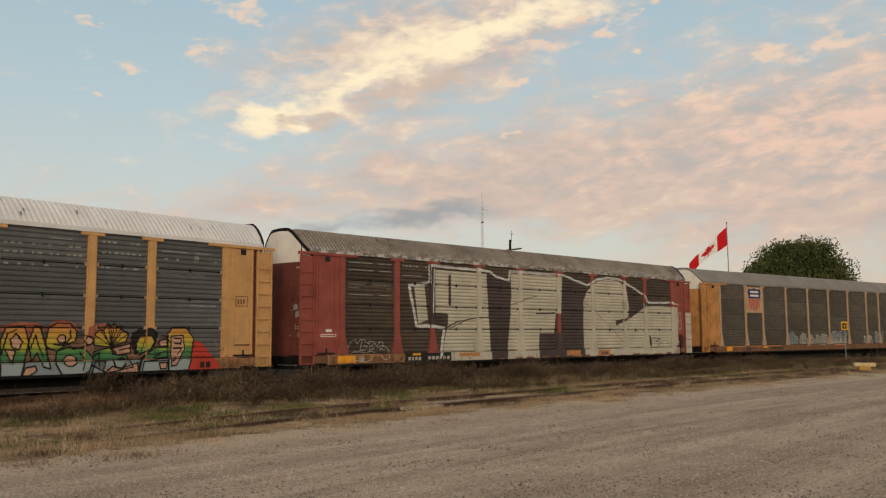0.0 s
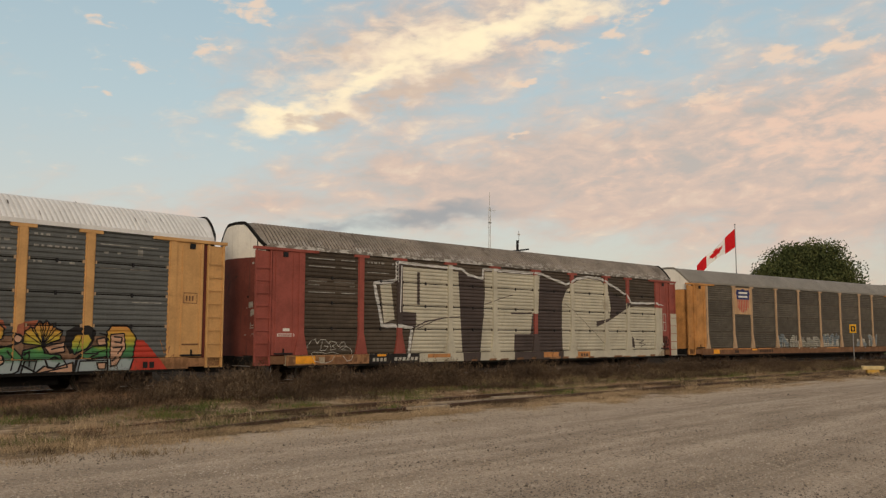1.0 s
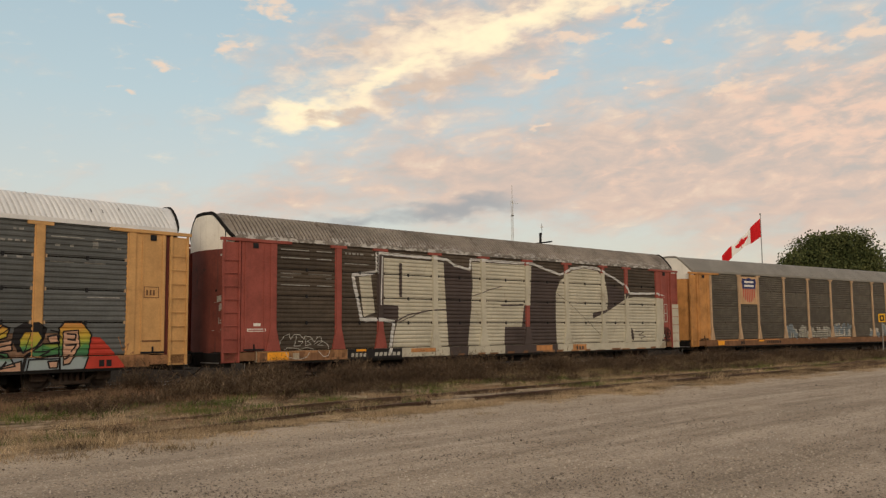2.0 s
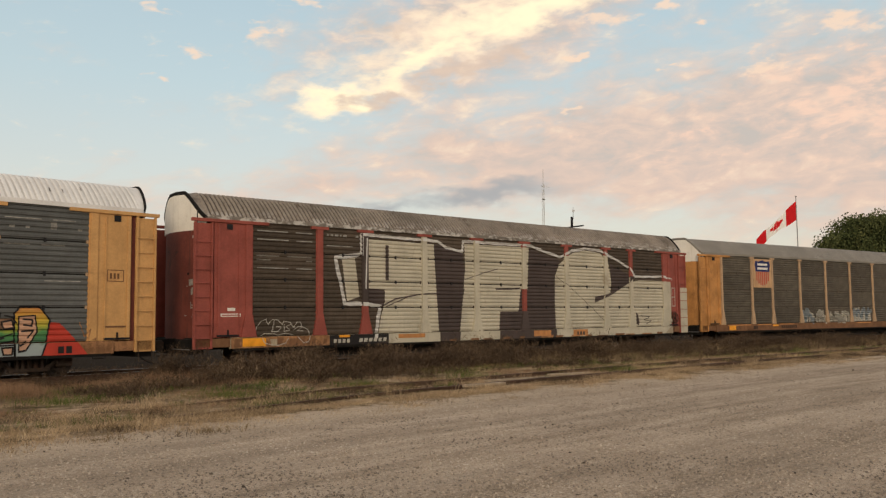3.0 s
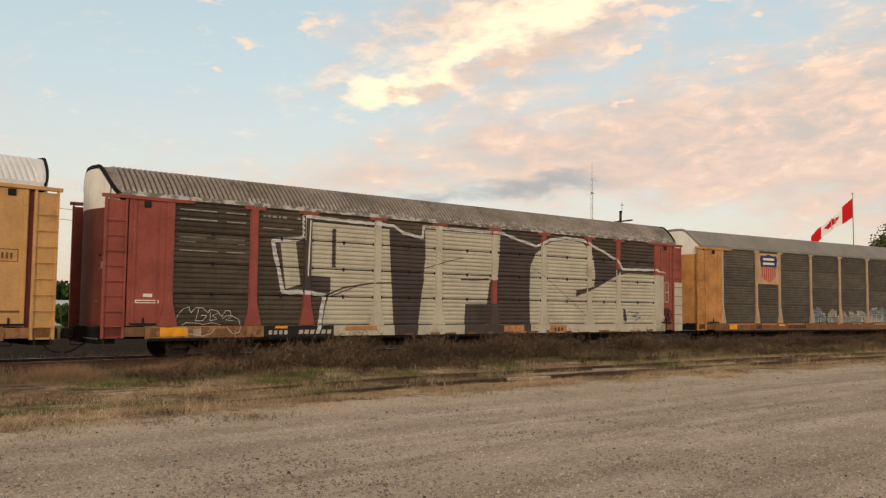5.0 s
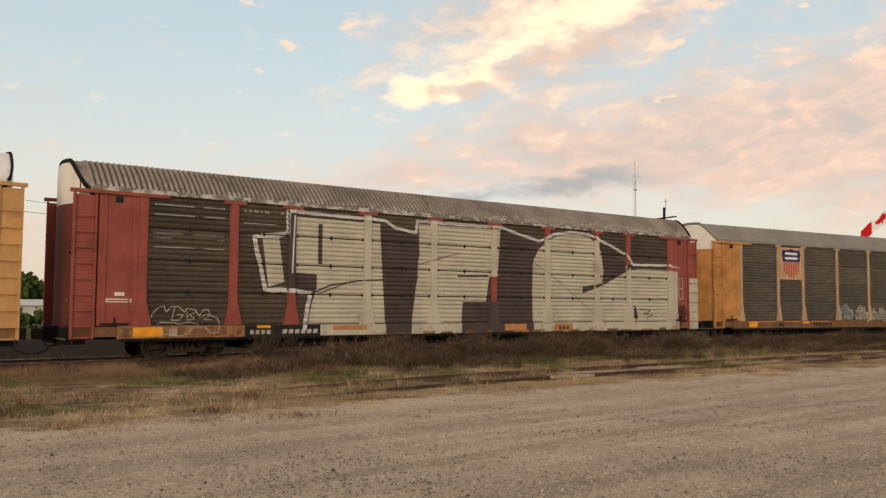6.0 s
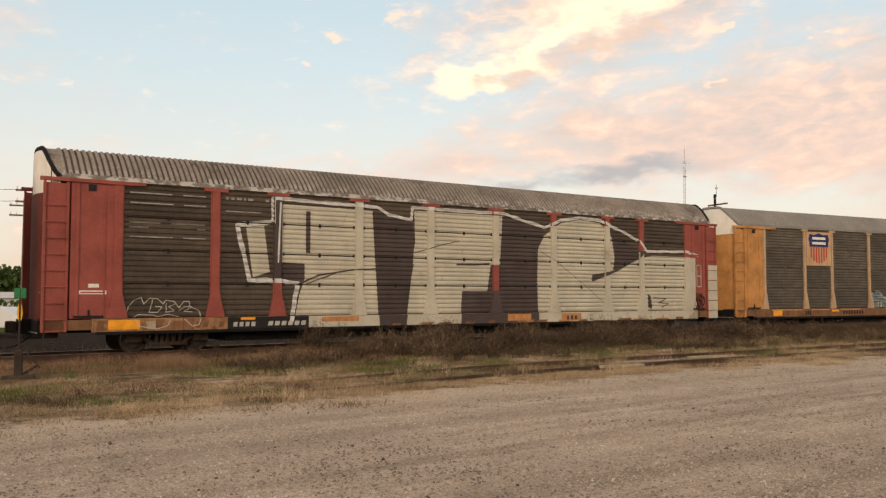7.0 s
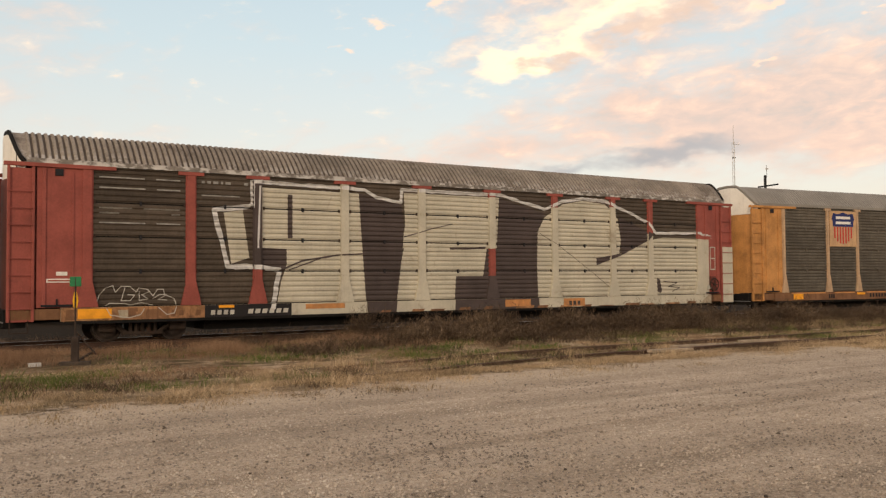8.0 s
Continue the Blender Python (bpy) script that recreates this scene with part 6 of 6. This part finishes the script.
tree(at(73.35, 100, -0.3), 13.6, 10.9, 72, 90000, (0.11, 0.22), base=0.12)
for k, (az, ds, h, wd) in enumerate([(4, 130, 7.5, 9), (8, 120, 6.0, 8), (11.6, 128, 6.5, 8), (15.6, 118, 6.4, 6.5), (17.4, 126, 5.0, 7), (20, 122, 5.5, 8), (23, 118, 7.4, 7), (26.5, 125, 6.5, 9), (31, 130, 7, 9)]):
    tree(at(az, ds, -0.4), h, wd, 80 + k, 1500, (0.35, 0.7), "far_leaf", "distant green tree behind the rail yard", 0.12)


def hedge(az0, az1, dist, h, seed):
    rng = random.Random(seed)
    centres = [(at(az0 + (az1 - az0) * rng.random(), dist + rng.uniform(-2, 2), rng.uniform(0.1, h * 0.7)), rng.uniform(0.5, 0.9)) for _ in range(90)]
    vs, fs = leaf_cloud(centres, 5200, (0.18, 0.4), seed)
    tagged(new("hedge", mesh_of("hedge", vs, fs, "far_leaf")), "rough green hedge across the far field", "hedge", kind="stuff")


hedge(5, 28, 66, 1.5, 91)


def shed(p, turn):
    t = thing("shed", "long low pale metal shed beyond the hedge", "shed", m=pose(*p, 0, 0, turn))
    boxes("wall", "shed", t, (-14, 14, -3, 3, -0.5, 1.75), bevel=0.02)
    bm = bmesh.new()
    vs = [bm.verts.new(v) for v in ((-14.3, -3.3, 1.7), (14.3, -3.3, 1.7), (14.3, 0, 2.3), (-14.3, 0, 2.3), (-14.3, 3.3, 1.7), (14.3, 3.3, 1.7))]
    for f in ((0, 1, 2, 3), (3, 2, 5, 4), (0, 3, 4), (1, 5, 2), (0, 4, 5, 1)):
        bm.faces.new([vs[i] for i in f])
    part("roof", bm, "shed", t)


shed(at(18, 96, -0.4), -18)


def utility_pole(p, h, turn, label):
    t = thing("utility_pole", label, "utility pole", "pole line", m=pose(*p, 0, 0, turn))
    bm = bmesh.new()
    bm_tube(bm, (0, 0, -0.5), (0, 0, h), 0.22, 0.15, sides=10)
    part("pole", bm, "pole_wood", t)
    for z in (h - 0.25, h - 1.0):
        arm = boxes("crossarm", "pole_wood", t, (-1.1, 1.1, -0.06, 0.06, z - 0.06, z + 0.06), bevel=0.01)
        for x in (-1.0, -0.6, 0.6, 1.0):
            bm = bmesh.new()
            bm_tube(bm, (x, 0, z + 0.06), (x, 0, z + 0.24), 0.05, 0.035, sides=8)
            part("insulator", bm, "white_mark", arm)
    return t


P1, P2 = at(13.05, 63, -0.4), at(12.6, 74, -0.4)
utility_pole(P1, 9.1, -14, "grey wooden utility pole with two crossarms")
utility_pole(P2, 9.1, -14, "grey wooden utility pole further along the line")
boxes_guard = boxes("guard_post", "sign_yellow", None, (-0.1, 0.1, -0.1, 0.1, -0.5, 1.6), bevel=0.02, m=pose(*at(12.75, 62, -0.4)))
tagged(boxes_guard, "yellow guard post beside the utility pole", "guard post")


def wire(a, b, sag):
    bm = bmesh.new()
    pts = []
    for k in range(13):
        u = k / 12
        p = Vector(a).lerp(Vector(b), u)
        p.z -= sag * 4 * u * (1 - u)
        pts.append(p)
    for p, q in zip(pts, pts[1:]):
        bm_tube(bm, p, q, 0.014, sides=4)
    tagged(part("overhead_wire", bm, "dark_steel"), "thin sagging overhead wire", "wire")


for z in (8.45, 7.7):
    wire(Vector((P1.x - 1, P1.y, z)), at(-14, 70, z), 0.5)
    wire(Vector((P1.x + 1, P1.y, z)), at(40, 80, z), 0.5)


def parked_car(p, turn):
    t = thing("parked_car", "white parked car beyond the tracks", "car", m=pose(*p, 0, 0, turn))
    bm = bmesh.new()
    prof = [(-2.2, 0.35), (2.2, 0.35), (2.25, 0.75), (1.5, 0.95), (0.75, 1.42), (-1.3, 1.45), (-2.0, 1.0), (-2.25, 0.9)]
    f = bm.faces.new([bm.verts.new((x, -0.85, z)) for x, z in prof])
    r = bmesh.ops.extrude_face_region(bm, geom=[f])
    bmesh.ops.translate(bm, verts=[v for v in r["geom"] if isinstance(v, bmesh.types.BMVert)], vec=(0, 1.7, 0))
    bmesh.ops.bevel(bm, geom=bm.edges[:], offset=0.06, segments=2, affect="EDGES")
    body = part("body", bm, "car_white", t)
    boxes("window", "glass", t, (-1.2, 0.55, -0.87, 0.87, 1.0, 1.34), bevel=0.02)
    for x in (-1.35, 1.4):
        for y in (-0.8, 0.8):
            bm = bmesh.new()
            bm_tube(bm, (x, y - 0.1, 0.33), (x, y + 0.1, 0.33), 0.33, sides=16)
            part("wheel", bm, "rubber", t)
    for y in (-0.65, 0.65):
        boxes("tail_lamp", "tail_lamp", t, (2.2, 2.27, y - 0.15, y + 0.15, 0.75, 0.9), bevel=0.01)


parked_car(at(11.3, 52, -0.45), -40)
parked_car(at(9.2, 55, -0.45), -30)


# ============ what moves ============
def travelled(t):
    """Metres the train has rolled, counted from its place at 3.5 s."""
    return -7.732 + 2.2371 * t - 0.00673 * t * t


def car_pose(offset, t):
    th = (27.02 + offset - travelled(t)) / 299.06
    r = RAD * math.cos(10.14 / RAD)
    return pose(r * math.sin(th), CY + r * math.cos(th), 0.0, 0, 0, -math.degrees(th))


def flag_pose(k, t):
    """Chain of hinges: position and swing of strip k."""
    x, y, z = 0.0, 0.0, 14.55
    out = None
    for i in range(k + 1):
        fold = 24 * math.sin(0.8 * i - 5.2 * t + 0.6) * min(1.0, i / 3)
        m = pose(x, y, z, 0, 0, fold + 8)
        out = m
        c = radians(fold + 8)
        x -= STRIP_W * math.cos(c)
        y -= STRIP_W * math.sin(c)
        z -= STRIP_W * SHEAR
    return out


def motions():
    times = [k * 0.5 for k in range(17)]
    for car, off in ((car_a, -28.4), (car_b, 0.0), (car_c, 28.4), (car_d, 56.8)):
        walk(car, [(t, car_pose(off, t)) for t in times])
    spin = [k * 0.2 for k in range(41)]
    for w, q in WHEELS:
        walk(w, [(t, pose(q, 0, WHEEL_R, 0, -math.degrees((travelled(t) - travelled(0)) / WHEEL_R), 0)) for t in spin])
    for k, s in enumerate(STRIPS):
        walk(s, [(t, flag_pose(k, t)) for t in [j * 0.2 for j in range(41)]])


motions()
